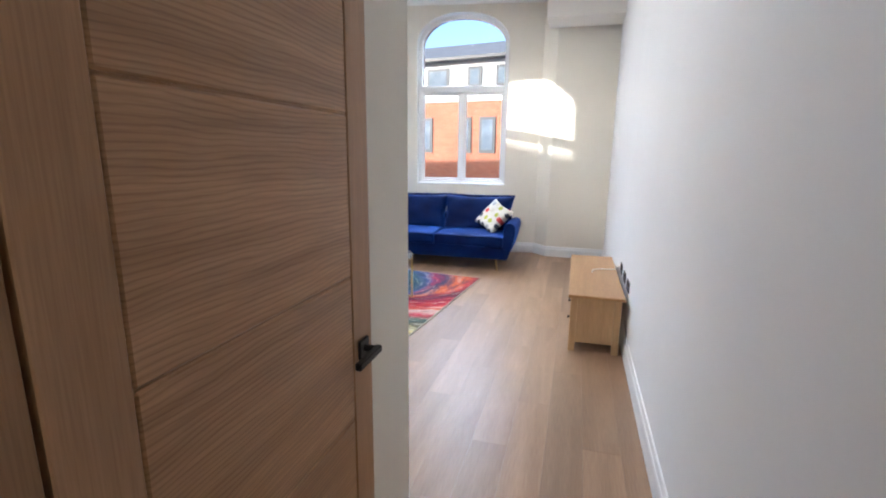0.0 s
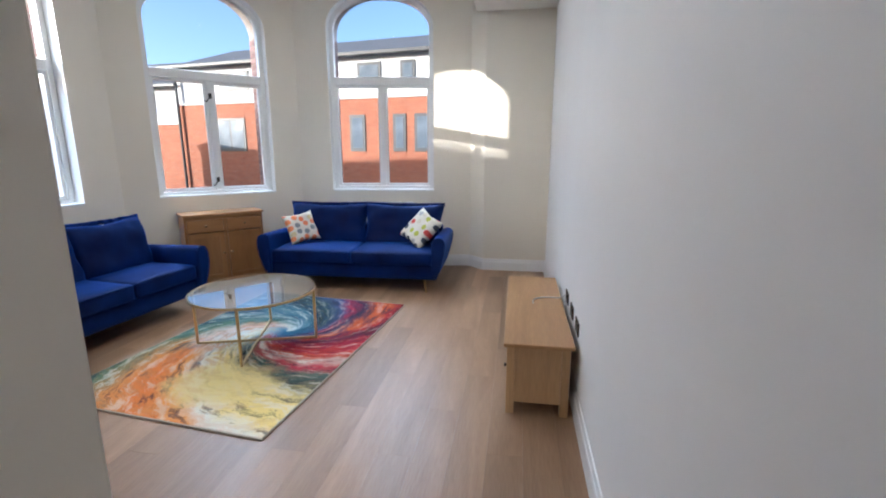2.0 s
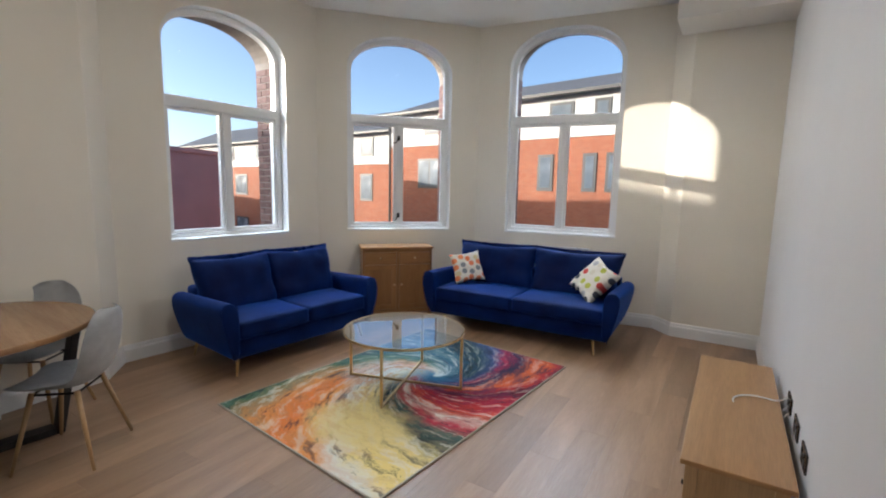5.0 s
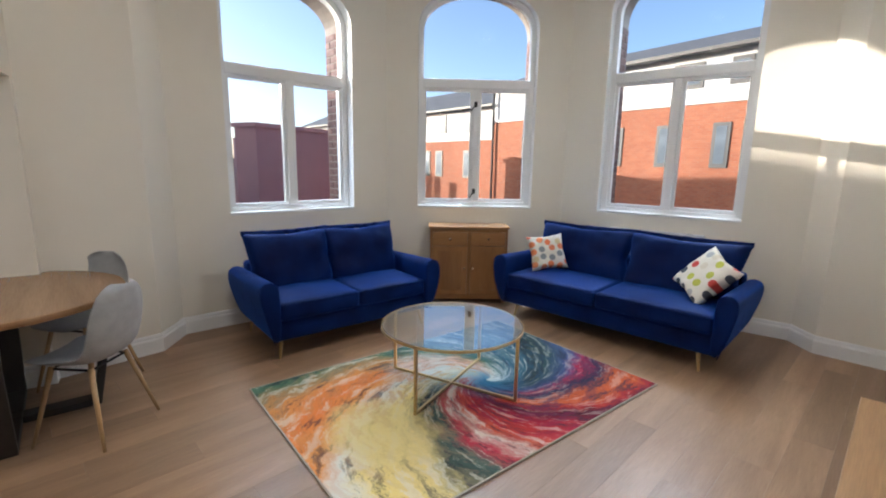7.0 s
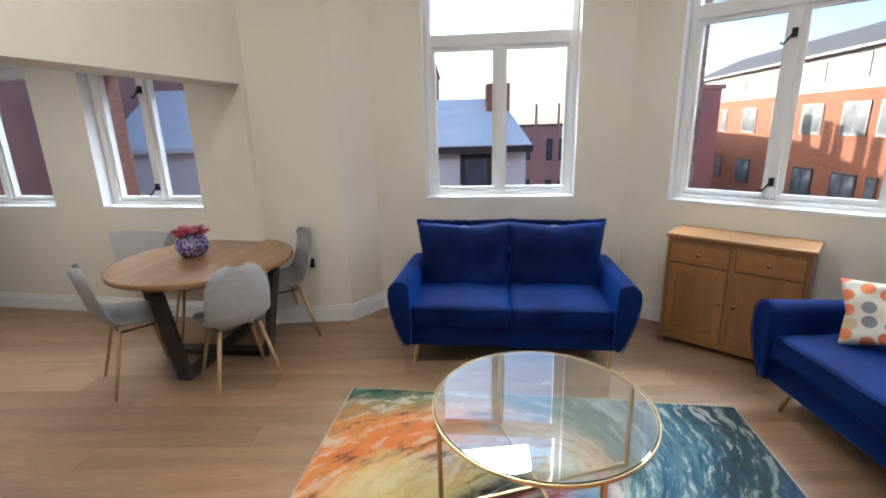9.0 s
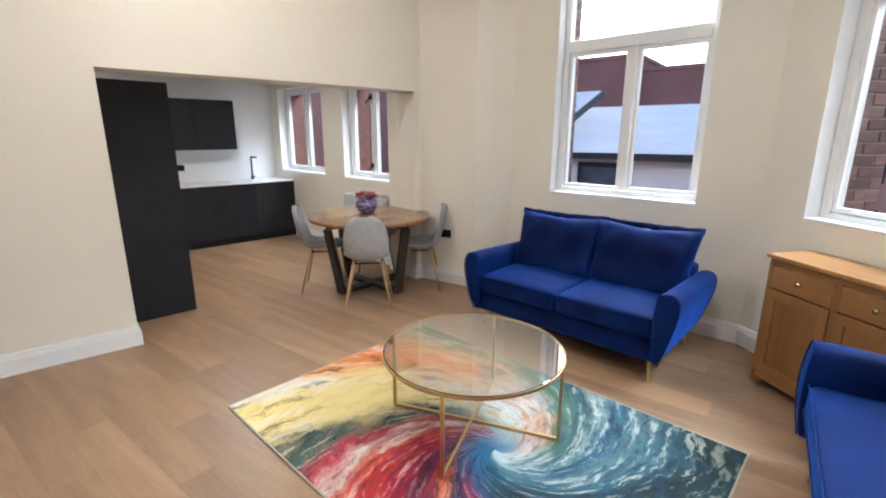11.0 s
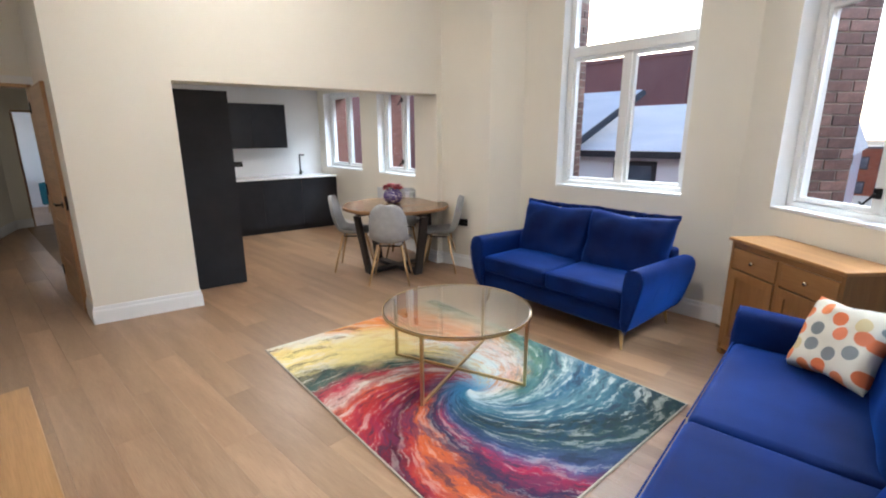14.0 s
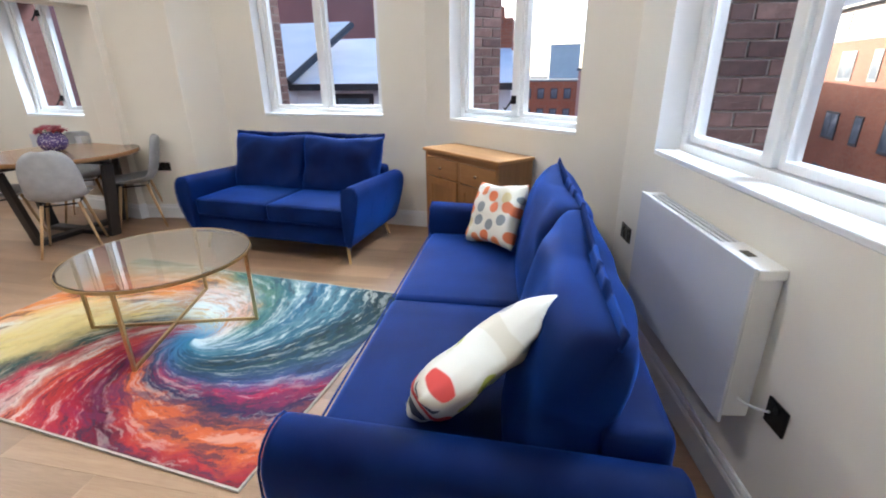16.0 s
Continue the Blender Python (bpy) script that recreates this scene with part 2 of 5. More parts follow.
# hall end: door wall, stub, kitchen wall with its wide opening
DOOR_Y = 0.62
wall("wall_door", (0.0, DOOR_Y), (-1.03, DOOR_Y), CEILING_Z, 0.12, [(0.17, 1.005, 0.0, 2.02, 0)])
wall("wall_stub_side", (-1.03, 0.40), opn(3.45, -0.004), CEILING_Z, 0.10)
OPEN_H = 2.01
kw = link_bm("wall_kitchen", wall_mesh(3.535, CEILING_Z, 0.30, [(0.798, 3.45, 0.0, OPEN_H, 0)]), [WALL, WALL])
kw.matrix_world = OPENING @ pose(3.45, 0, 0, 0, 0, 180)
pier = link_bm("wall_pier", boxes((-0.35, 0.0, -0.52, -0.301, 0.0, 2.6)), WALL)
pier.matrix_world = OPENING
tagged(pier, "cream plaster pier beside the kitchen opening", "wall", kind="structure")
tagged(kw, "cream wall with a wide opening through to the kitchen", "wall", kind="structure")
# kitchen shell
KY = -3.72
K_SILL = 1.01
for name, p, q, holes, mats in (
        ("wall_kitchen_west", kit(-0.12, KY), kit(-0.12, -0.50), [(0.26, 1.60, K_SILL, 2.25, 0), (2.12, 3.15, K_SILL, 2.25, 0)], [WALL, TRIM]),
        ("wall_kitchen_south", kit(3.6, KY), kit(-0.12, KY), [], [KITCHEN_WALL, TRIM]),
        ("wall_kitchen_east", kit(3.0, -0.50), kit(3.0, KY), [], [KITCHEN_WALL, TRIM])):
    wall(name, p, q, 2.42, 0.22, holes, mats, "painted kitchen wall")
kc = link_bm("ceiling_kitchen", boxes((-0.6, 3.28, KY - 0.4, -0.45, 2.42, 2.52)), CEIL)
kc.matrix_world = KITCHEN
tagged(kc, "white kitchen ceiling", "ceiling", kind="structure")
# floor, ceiling, bulkhead
FLOOR_BASE = mottled("floor_underlay", (0.22, 0.15, 0.095), (0.25, 0.17, 0.11), 4, 0.8)
OAK_FLOOR = wood("oak_floor_plank", (0.41, 0.255, 0.150), (0.285, 0.17, 0.095), axis=1, rough=0.37, ring=5.0)
floor = tagged(link_bm("floor", boxes((-6.0, 0.3, -7.6, 7.9, -0.12, -0.012)), FLOOR_BASE), "light oak plank floor", "floor", kind="structure")
ceil = bmesh.new()
vs = [ceil.verts.new((x, y, CEILING_Z)) for x, y in ((0.2, 0.3), (0.2, 7.6), (-0.7, 7.85), (-3.5, 7.5), (-5.0, 5.8), (-5.1, 3.2), (-4.7, 2.2), (-4.7, 0.3))]
r = bmesh.ops.extrude_face_region(ceil, geom=[ceil.faces.new(vs)])
bmesh.ops.translate(ceil, vec=(0, 0, 0.15), verts=[v for v in r["geom"] if isinstance(v, bmesh.types.BMVert)])
tagged(link_bm("ceiling", ceil, CEIL), "plain off-white plastered ceiling", "ceiling", kind="structure")
tagged(link_bm("trim_bulkhead", boxes((-0.945, -0.001, 6.73, 7.266, 3.20, CEILING_Z - 0.002)), CEIL), "boxed-in plaster bulkhead under the ceiling", "bulkhead", kind="structure")

skirting([opn(-0.08, 0.0), STRIP_1, A1, B1, B2, B3, STRIP_3, (0.0, 7.27), (0.0, DOOR_Y), (-0.15, DOOR_Y)])
skirting([(-1.036, 0.66), opn(3.45, 0.0), opn(2.652, 0.0), opn(2.652, -0.20)])
skirting([opn(0.0, -0.52), opn(0.0, 0.0), opn(-0.08, 0.0)])
skirting([kit(-0.12, -3.1), kit(-0.12, -0.56)])

# ---- windows ----

def arch_path(u0, u1, zb, zs, rise, inset, n=18):
    a, c = u0 + inset, u1 - inset
    pts = [(a, zb + inset), (c, zb + inset)]
    if rise <= 0:
        return pts + [(c, zs - inset), (a, zs - inset)]
    h = (a, c, zb, zs, max(0.05, rise - inset))
    for k in range(n + 1):
        u = (a + c) / 2 + (c - a) / 2 * math.cos(math.pi * k / n)
        pts.append((u, arch_z(u, h)))
    return pts


def ring(outer, inner, y0, y1):
    bm = bmesh.new()
    n = len(outer)
    rows = [[bm.verts.new((u, y, z)) for u, z in path] for path, y in ((outer, y0), (inner, y0), (inner, y1), (outer, y1))]
    for a, c in zip(rows, rows[1:] + rows[:1]):
        for k in range(n):
            bm.faces.new((a[k], a[(k + 1) % n], c[(k + 1) % n], c[k]))
    return bm


def slab(path, y0, y1):
    bm = bmesh.new()
    a = [bm.verts.new((u, y0, z)) for u, z in path]
    c = [bm.verts.new((u, y1, z)) for u, z in path]
    bm.faces.new(a)
    bm.faces.new(c[::-1])
    for k in range(len(path)):
        bm.faces.new((a[k], c[k], c[(k + 1) % len(path)], a[(k + 1) % len(path)]))
    return bm


IRON = mottled("black_iron", (0.015, 0.014, 0.013), (0.025, 0.023, 0.022), 8, 0.4, 90, 0.1, 0.6)


def pane(bm, parent):
    p = part("pane", bm, GLASS, parent)
    p.visible_shadow = False
    return p


def window(name, m, hole, label, transom=2.36, opening=False):
    """A timber window set deep in its opening."""
    u0, u1, zb, zs, rise = hole
    w = thing(name, m, label, "window", kind="structure")
    d0, d1 = 0.115, 0.195
    part("window_frame", ring(arch_path(*hole, 0.002), arch_path(*hole, 0.058), d0, d1), TRIM, w)
    mid = (u0 + u1) / 2
    a, c, lo = u0 + 0.058, u1 - 0.058, zb + 0.065
    if transom:
        part("transom", boxes((a, c, d0 - 0.012, d1 + 0.01, transom, transom + 0.10, 0.008)), TRIM, w)
        top = transom
    else:
        top = zs - 0.058
    part("mullion", boxes((mid - 0.032, mid + 0.032, d0 - 0.006, d1, lo, top, 0.006)), TRIM, w)
    part("window_sill", boxes((u0 + 0.002, u1 - 0.002, 0.0, d0, zb + 0.001, zb + 0.022, 0.004)), TRIM, w)
    for x0, x1 in ((a, mid - 0.032), (mid + 0.032, c)):
        rect = [(x0, lo), (x1, lo), (x1, top), (x0, top)]
        s = 0.03
        inn = [(x0 + s, lo + s), (x1 - s, lo + s), (x1 - s, top - s), (x0 + s, top - s)]
        part("sash", ring(rect, inn, d0 + 0.018, d1 - 0.01), TRIM, w)
        pane(slab(inn, d0 + 0.038, d0 + 0.044), w)
    if transom:
        up = (u0, u1, transom + 0.10 - 0.058, zs, rise)
        pane(slab(arch_path(*up, 0.058), d0 + 0.038, d0 + 0.044), w)
    if opening:
        for z in (lo + 0.12, top - 0.17):
            h = bmesh.new()
            box(h, mid - 0.022, mid + 0.012, d0 - 0.03, d0 - 0.006, z - 0.03, z + 0.03, 0.005)
            rod(h, (mid - 0.005, d0 - 0.035, z), (mid - 0.055, d0 - 0.05, z - 0.07), 0.008, 0.006, 8)
            rod(h, (mid - 0.055, d0 - 0.05, z - 0.07), (mid - 0.075, d0 - 0.05, z - 0.055), 0.006, 0.005, 8)
            part("handle", h, IRON, w, "black wrought-iron casement latch")
    return w


m1, l1 = frame_between(A1, B1)
m2, l2 = frame_between(B1, B2)
m3, l3 = frame_between(B2, B3)
window("window_1", m1, H1, "tall arched white timber window with a transom", transom=2.29)
window("window_2", m2, H2, "tall arched white casement window with black latches", opening=True)
window("window_3", m3, H3, "tall arched white timber window above the sofa", transom=2.40)
mk, lk = frame_between(kit(-0.12, KY), kit(-0.12, -0.50))
window("window_4", mk, (0.26, 1.60, K_SILL, 2.25, 0), "white timber kitchen window beside the worktop", transom=0)
window("window_5", mk, (2.12, 3.15, K_SILL, 2.25, 0), "white casement kitchen window with black latches", transom=0, opening=True)

# ---- living room: sofas ----
VELVET, nt, b = material("navy_velvet", 0.75)
v = coords(nt, (1, 1, 1))
n1 = node(nt, "ShaderNodeTexNoise", Scale=3.0, Detail=3.0)
n2 = node(nt, "ShaderNodeTexNoise", Scale=260.0, Detail=2.0)
nt.links.new(v, n1.inputs["Vector"])
nt.links.new(v, n2.inputs["Vector"])
nt.links.new(ramp(nt, n1.outputs["Fac"], [(0.32, (0.0006, 0.0042, 0.038)), (0.68, (0.0022, 0.0150, 0.092))]), b.inputs["Base Color"])
b.inputs["Sheen Weight"].default_value = 0.42
b.inputs["Sheen Roughness"].default_value = 0.45
b.inputs["Sheen Tint"].default_value = (0.03, 0.20, 1.0, 1)
b.inputs["Specular IOR Level"].default_value = 0.10
b.inputs["Roughness"].default_value = 0.6
relief(nt, b, n2.outputs["Fac"], 0.25, 0.001)
BRASS = mottled("brushed_brass", (0.62, 0.44, 0.20), (0.70, 0.52, 0.27), 20, 0.28, 200, 0.05, 1.0)


def puffed(sx, sy, sz, nx=20, ny=20, power=2.6, ears=0.0, seed=0, soft=0.012):
    """A stuffed cushion lying flat: thick in the middle, thin seamed rim, corners pulled out."""
    bm = bmesh.new()
    rng = Vector((seed * 3.1, seed * 1.7, seed))
    grids = []
    for side in (1, -1):
        g = []
        for i in range(nx + 1):
            row = []
            for j in range(ny + 1):
                u, w = 2 * i / nx - 1, 2 * j / ny - 1
                edge = (1 - abs(u) ** power) * (1 - abs(w) ** power)
                t = max(0.0, edge) ** 0.42
                pinch = 1 - ears * (1 - abs(u * w)) * (abs(u) ** 6 + abs(w) ** 6) * 0.5
                p = Vector((u * sx / 2 * pinch, w * sy / 2 * pinch, side * (sz / 2 * t + 0.004)))
                p.z += soft * t * noise.noise(Vector((u * 1.9, w * 1.9, side * 2)) + rng) * (1.6 if t < 0.9 else 1)
                row.append(bm.verts.new(p))
            g.append(row)
        grids.append(g)
    for g, s in zip(grids, (1, -1)):
        for i in range(nx):
            for j in range(ny):
                q = (g[i][j], g[i + 1][j], g[i + 1][j + 1], g[i][j + 1])
                bm.faces.new(q if s == 1 else q[::-1])
    a, c = grids
    loop = [(i, 0) for i in range(nx)] + [(nx, j) for j in range(ny)] + [(i, ny) for i in range(nx, 0, -1)] + [(0, j) for j in range(ny, 0, -1)]
    for k in range(len(loop)):
        (i, j), (p, q) = loop[k], loop[(k + 1) % len(loop)]
        bm.faces.new((a[i][j], c[i][j], c[p][q], a[p][q]))
    return bm


def sofa_arm(depth, sign):
    """A curved arm: front outline swept back; broad at its shoulder, drawn in at the foot."""
    bm = bmesh.new()
    # outline in (x out, z), x measured outwards from the inner face
    outer = [(0.0, 0.150), (0.048, 0.152), (0.082, 0.25), (0.113, 0.36), (0.136, 0.46), (0.148, 0.54), (0.144, 0.592), (0.126, 0.622), (0.096, 0.640), (0.060, 0.641), (0.026, 0.629), (0.004, 0.602), (-0.002, 0.55), (-0.002, 0.30)]
    rows = []
    for t in [0.0, 0.012, 0.035] + [0.1 * k for k in range(1, 10)] + [0.965, 0.988, 1.0]:
        y = -depth / 2 + depth * t
        # rounded front and back ends
        e = min(t, 1 - t) * depth
        f = math.sqrt(max(0.0, 1 - (1 - min(1, e / 0.03)) ** 2))
        s = 0.93 + 0.07 * f
        lift = -0.035 * t
        row = []
        for x, z in outer:
            cx, cz = 0.085, 0.40
            xx = cx + (x - cx) * s
            zz = cz + (z - cz) * (0.95 + 0.05 * f) + lift * max(0, (z - 0.2) / 0.45)
            front = -0.03 * math.sin(math.pi * min(1, max(0, (zz - 0.15) / 0.5))) * (1 - t)
            row.append(bm.verts.new((sign * xx, y + front, zz)))
        rows.append(row)
    m = len(outer)
    for a, c in zip(rows, rows[1:]):
        for k in range(m):
            bm.faces.new((a[k], a[(k + 1) % m], c[(k + 1) % m], c[k]))
    bm.faces.new(rows[0])
    bm.faces.new(rows[-1][::-1])
    return bm


def piping(bm, pts, r=0.005):
    for a, c in zip(pts, pts[1:]):
        rod(bm, a, c, r, r, 6)


def sofa(m, width, label, depth=0.90, leg_in=0.03):
    s = thing("sofa", m, label, "sofa", "navy velvet sofas")
    inner = width / 2 - 0.143
    part("base", boxes((-inner - 0.03, inner + 0.03, -depth / 2 + 0.035, depth / 2 - 0.03, 0.155, 0.315, 0.02, 3)), VELVET, s, smooth=True)
    bk = bmesh.new()
    box(bk, -inner - 0.02, inner + 0.02, depth / 2 - 0.16, depth / 2, 0.17, 0.66, 0.035, 3, m=Matrix.Translation((0, -0.02, 0)))
    part("backrest", bk, VELVET, s, smooth=True)
    for sign in (-1, 1):
        arm = part("arm", sofa_arm(depth, sign), VELVET, s, smooth=True)
        arm.location = (sign * inner, 0, 0)
        arm.modifiers.new("round", "SUBSURF").levels = 1
        arm.modifiers["round"].render_levels = 1
        edge = bmesh.new()
        rise = [Vector((sign * (0.085 + (x - 0.085) * 0.985), -depth / 2 + 0.004 - 0.03 * math.sin(math.pi * min(1, max(0, (z - 0.15) / 0.5))), z - 0.002)) for x, z in ((0.048, 0.155), (0.082, 0.25), (0.113, 0.36), (0.136, 0.46), (0.146, 0.54), (0.142, 0.59), (0.125, 0.619), (0.096, 0.636), (0.060, 0.637), (0.027, 0.625), (0.006, 0.598))]
        piping(edge, rise, 0.0035)
        part("piping", edge, VELVET, arm)
        for y in (-depth * 0.22, depth * 0.07):
            seam = bmesh.new()
            piping(seam, [Vector((sign * x, y, z - 0.035 * (y / depth + 0.5) * max(0, (z - 0.2) / 0.45))) for x, z in ((0.110, 0.36), (0.131, 0.45), (0.142, 0.54), (0.138, 0.588), (0.122, 0.615), (0.095, 0.632), (0.060, 0.634), (0.030, 0.622))], 0.0032)
            part("seam", seam, VELVET, arm)
    for i, sign in enumerate((-1, 1)):
        w = inner - 0.006
        seat = bmesh.new()
        hd = (depth - 0.26) / 2
        box(seat, -w / 2, w / 2, -hd, hd, 0.0, 0.145, 0.035, 4)
        bmesh.ops.subdivide_edges(seat, edges=[e for e in seat.edges if e.calc_length() > 0.2], cuts=7, use_grid_fill=True)
        for vv in seat.verts:
            k = max(0.0, (1 - (2 * vv.co.x / w) ** 2) * (1 - (vv.co.y / hd) ** 2))
            if vv.co.z > 0.08:
                vv.co.z += 0.022 * k + 0.004 * noise.noise(vv.co * 5 + Vector((i * 3, 0, 0)))
        c = part("seat_cushion", seat, VELVET, s, smooth=True)
        c.location = (sign * w / 2 + sign * 0.003, -depth / 2 + 0.005 + hd, 0.317)
        pip = bmesh.new()
        for z in (0.012, 0.135):
            piping(pip, [Vector((-w / 2 + 0.01, -hd - 0.001, z)), Vector((w / 2 - 0.01, -hd - 0.001, z))], 0.004)
        part("piping", pip, VELVET, c)
        pill = puffed(w + 0.10, 0.57, 0.245, 30, 24, 4.0, 0.27, seed=i + width, soft=0.022)
        bc = part("back_cushion", pill, VELVET, s, smooth=True)
        bc.matrix_local = pose(sign * (w / 2 + 0.012), depth / 2 - 0.245, 0.640, 74, 0, sign * -1.5)
        fl = bmesh.new()
        hw, hh = (w + 0.10) / 2, 0.285
        pts = [Vector((-hw + 2 * hw * k / 24, hh - 0.012 * math.sin(math.pi * k / 24) + 0.008 + 0.006 * noise.noise(Vector((k * 0.7, i * 5.0, width))), 0)) for k in range(25)]
        for a, c2 in zip(pts, pts[1:]):
            fs = [fl.verts.new(p) for p in (a - Vector((0, 0.03, 0.005)), c2 - Vector((0, 0.03, 0.005)), c2 + Vector((0, 0.012, -0.003)), a + Vector((0, 0.012, -0.003)))]
            gs = [fl.verts.new(vv.co + Vector((0, 0, 0.009))) for vv in fs]
            fl.faces.new(fs)
            fl.faces.new(gs[::-1])
            for k in range(4):
                fl.faces.new((fs[k], fs[(k + 1) % 4], gs[(k + 1) % 4], gs[k]))
        bmesh.ops.remove_doubles(fl, verts=fl.verts[:], dist=0.0008)
        part("flange", fl, VELVET, bc, smooth=True)
    for sx in (-1, 1):
        for sy in (-1, 1):
            leg = bmesh.new()
            x, y = sx * (inner - leg_in), sy * (depth / 2 - 0.10)
            rod(leg, (x + sx * 0.028, y + sy * 0.03, 0.0), (x, y, 0.165), 0.0085, 0.019, 14)
            part("leg", leg, BRASS, s, "tapered brass leg", smooth=True)
    return s


sofa(pose(-4.004, 4.600, 0, 0, 0, 84.5), 1.66, "navy blue velvet two-seat sofa on splayed brass legs below a window")
sofa(pose(-2.235, 6.505, 0, 0, 0, 2.0), 2.14, "navy blue velvet sofa on brass legs with two patterned scatter cushions", 0.95, 0.10)

# ---- more materials ----
OAK = wood("light_oak", (0.56, 0.315, 0.135), (0.45, 0.240, 0.098), axis=1, rough=0.38, ring=7)
OAK_X = wood("light_oak_cross_grain", (0.56, 0.37, 0.19), (0.45, 0.28, 0.135), axis=0, rough=0.38, ring=7)
OAK_Z = wood("light_oak_upright", (0.54, 0.35, 0.18), (0.43, 0.27, 0.13), axis=2, rough=0.4, ring=7)
DOOR_Y_GRAIN = wood("door_oak_level_grain", (0.50, 0.290, 0.145), (0.33, 0.175, 0.078), axis=1, rough=0.4, ring=13)
# level cathedral figure: fine dark growth lines that bow and pinch
nt = DOOR_Y_GRAIN.node_tree
b = nt.nodes["Principled BSDF"]
old = b.inputs["Base Color"].links[0].from_socket
info = nt.nodes.new("ShaderNodeObjectInfo")
lift = nt.nodes.new("ShaderNodeCombineXYZ")
nt.links.new(info.outputs["Random"], lift.inputs[2])
grow = nt.nodes.new("ShaderNodeVectorMath")
nt.links.new(coords(nt, (0.6, 0.28, 1.0)), grow.inputs[0])
nt.links.new(lift.outputs[0], grow.inputs[1])
lines = nt.nodes.new("ShaderNodeTexWave")
lines.wave_type, lines.bands_direction = "BANDS", "Z"
for key, value in (("Scale", 30.0), ("Distortion", 13.0), ("Detail", 5.0), ("Detail Scale", 0.4), ("Detail Roughness", 0.45)):
    lines.inputs[key].default_value = value
nt.links.new(grow.outputs[0], lines.inputs["Vector"])
mul = nt.nodes.new("ShaderNodeMix")
mul.data_type, mul.blend_type = "RGBA", "MULTIPLY"
mul.inputs[0].default_value = 0.5
nt.links.new(old, mul.inputs[6])
nt.links.new(ramp(nt, lines.outputs["Fac"], [(0.0, (0.62, 0.54, 0.46)), (0.22, (0.95, 0.93, 0.9)), (1.0, (1.12, 1.10, 1.08))]), mul.inputs[7])
nt.links.new(mul.outputs[2], b.inputs["Base Color"])
DOOR_Z_GRAIN = wood("door_oak_upright_grain", (0.43, 0.245, 0.122), (0.32, 0.175, 0.08), axis=2, rough=0.4, ring=11)
HONEY_X = wood("honey_oak_level", (0.40, 0.205, 0.075), (0.29, 0.135, 0.045), axis=0, rough=0.35, ring=8)
HONEY_Z = wood("honey_oak_upright", (0.37, 0.185, 0.068), (0.27, 0.125, 0.042), axis=2, rough=0.35, ring=8)
TABLE_WOOD = wood("dining_table_oak", (0.40, 0.225, 0.11), (0.29, 0.15, 0.065), axis=0, rough=0.22, ring=6)
BEECH = wood("beech_leg", (0.55, 0.36, 0.18), (0.45, 0.28, 0.13), axis=2, rough=0.45, ring=20)
DARK_LEG = mottled("dark_stained_steel", (0.020, 0.017, 0.016), (0.032, 0.027, 0.025), 9, 0.5, 130, 0.1)
GREY_CLOTH = mottled("grey_woven_cloth", (0.34, 0.345, 0.35), (0.41, 0.415, 0.42), 14, 0.9, 500, 0.5)
PLASTIC_WHITE = mottled("white_plastic", (0.72, 0.72, 0.71), (0.76, 0.76, 0.75), 6, 0.4, 120, 0.02)
HEATER_FRONT = mottled("grey_white_heater_steel", (0.55, 0.56, 0.58), (0.60, 0.61, 0.63), 3, 0.35, 160, 0.03)
SOCKET_METAL = mottled("black_nickel", (0.035, 0.032, 0.030), (0.055, 0.05, 0.046), 12, 0.25, 140, 0.03, 0.7)
CHROME = mottled("brass_knob", (0.75, 0.62, 0.42), (0.80, 0.68, 0.48), 20, 0.2, 100, 0.02, 1.0)
WORKTOP = mottled("white_quartz", (0.74, 0.74, 0.73), (0.80, 0.80, 0.79), 25, 0.2, 300, 0.0)
TABLE_GLASS, nt, b = material("table_glass", 0.01)
b.inputs["Transmission Weight"].default_value = 1.0
b.inputs["IOR"].default_value = 2.6
b.inputs["Base Color"].default_value = (0.93, 0.97, 0.95, 1)


def calc(nt, op, a, c=None):
    n = nt.nodes.new("ShaderNodeMath")
    n.operation = op
    for k, v in enumerate((a, c)):
        if v is None:
            continue
        if isinstance(v, (int, float)):
            n.inputs[k].default_value = v
        else:
            nt.links.new(v, n.inputs[k])
    return n.outputs[0]


def blend(nt, fac, a, c, kind="MIX"):
    n = nt.nodes.new("ShaderNodeMix")
    n.data_type, n.blend_type = "RGBA", kind
    for k, v in ((0, fac), (6, a), (7, c)):
        if isinstance(v, (int, float)):
            n.inputs[k].default_value = v
        elif isinstance(v, tuple):
            n.inputs[k].default_value = (*v, 1)
        else:
            nt.links.new(v, n.inputs[k])
    return n.outputs[2]


# ---- rug ----
RUG, nt, b = material("swirl_rug_pile", 0.95, spec=0.1)
tc = nt.nodes.new("ShaderNodeTexCoord")
sep = nt.nodes.new("ShaderNodeSeparateXYZ")
nt.links.new(tc.outputs["Object"], sep.inputs[0])
warp = node(nt, "ShaderNodeTexNoise", Scale=2.6, Detail=7.0, Roughness=0.72)
nt.links.new(tc.outputs["Object"], warp.inputs["Vector"])
w0 = calc(nt, "SUBTRACT", warp.outputs["Fac"], 0.5)
dx = calc(nt, "SUBTRACT", sep.outputs["X"], 0.04)
dy = calc(nt, "SUBTRACT", sep.outputs["Y"], 0.22)
rr = calc(nt, "SQRT", calc(nt, "ADD", calc(nt, "MULTIPLY", dx, dx), calc(nt, "MULTIPLY", dy, dy)))
lg = calc(nt, "LOGARITHM", calc(nt, "ADD", rr, 0.06), 2.718)
ang = calc(nt, "ARCTAN2", dy, dx)
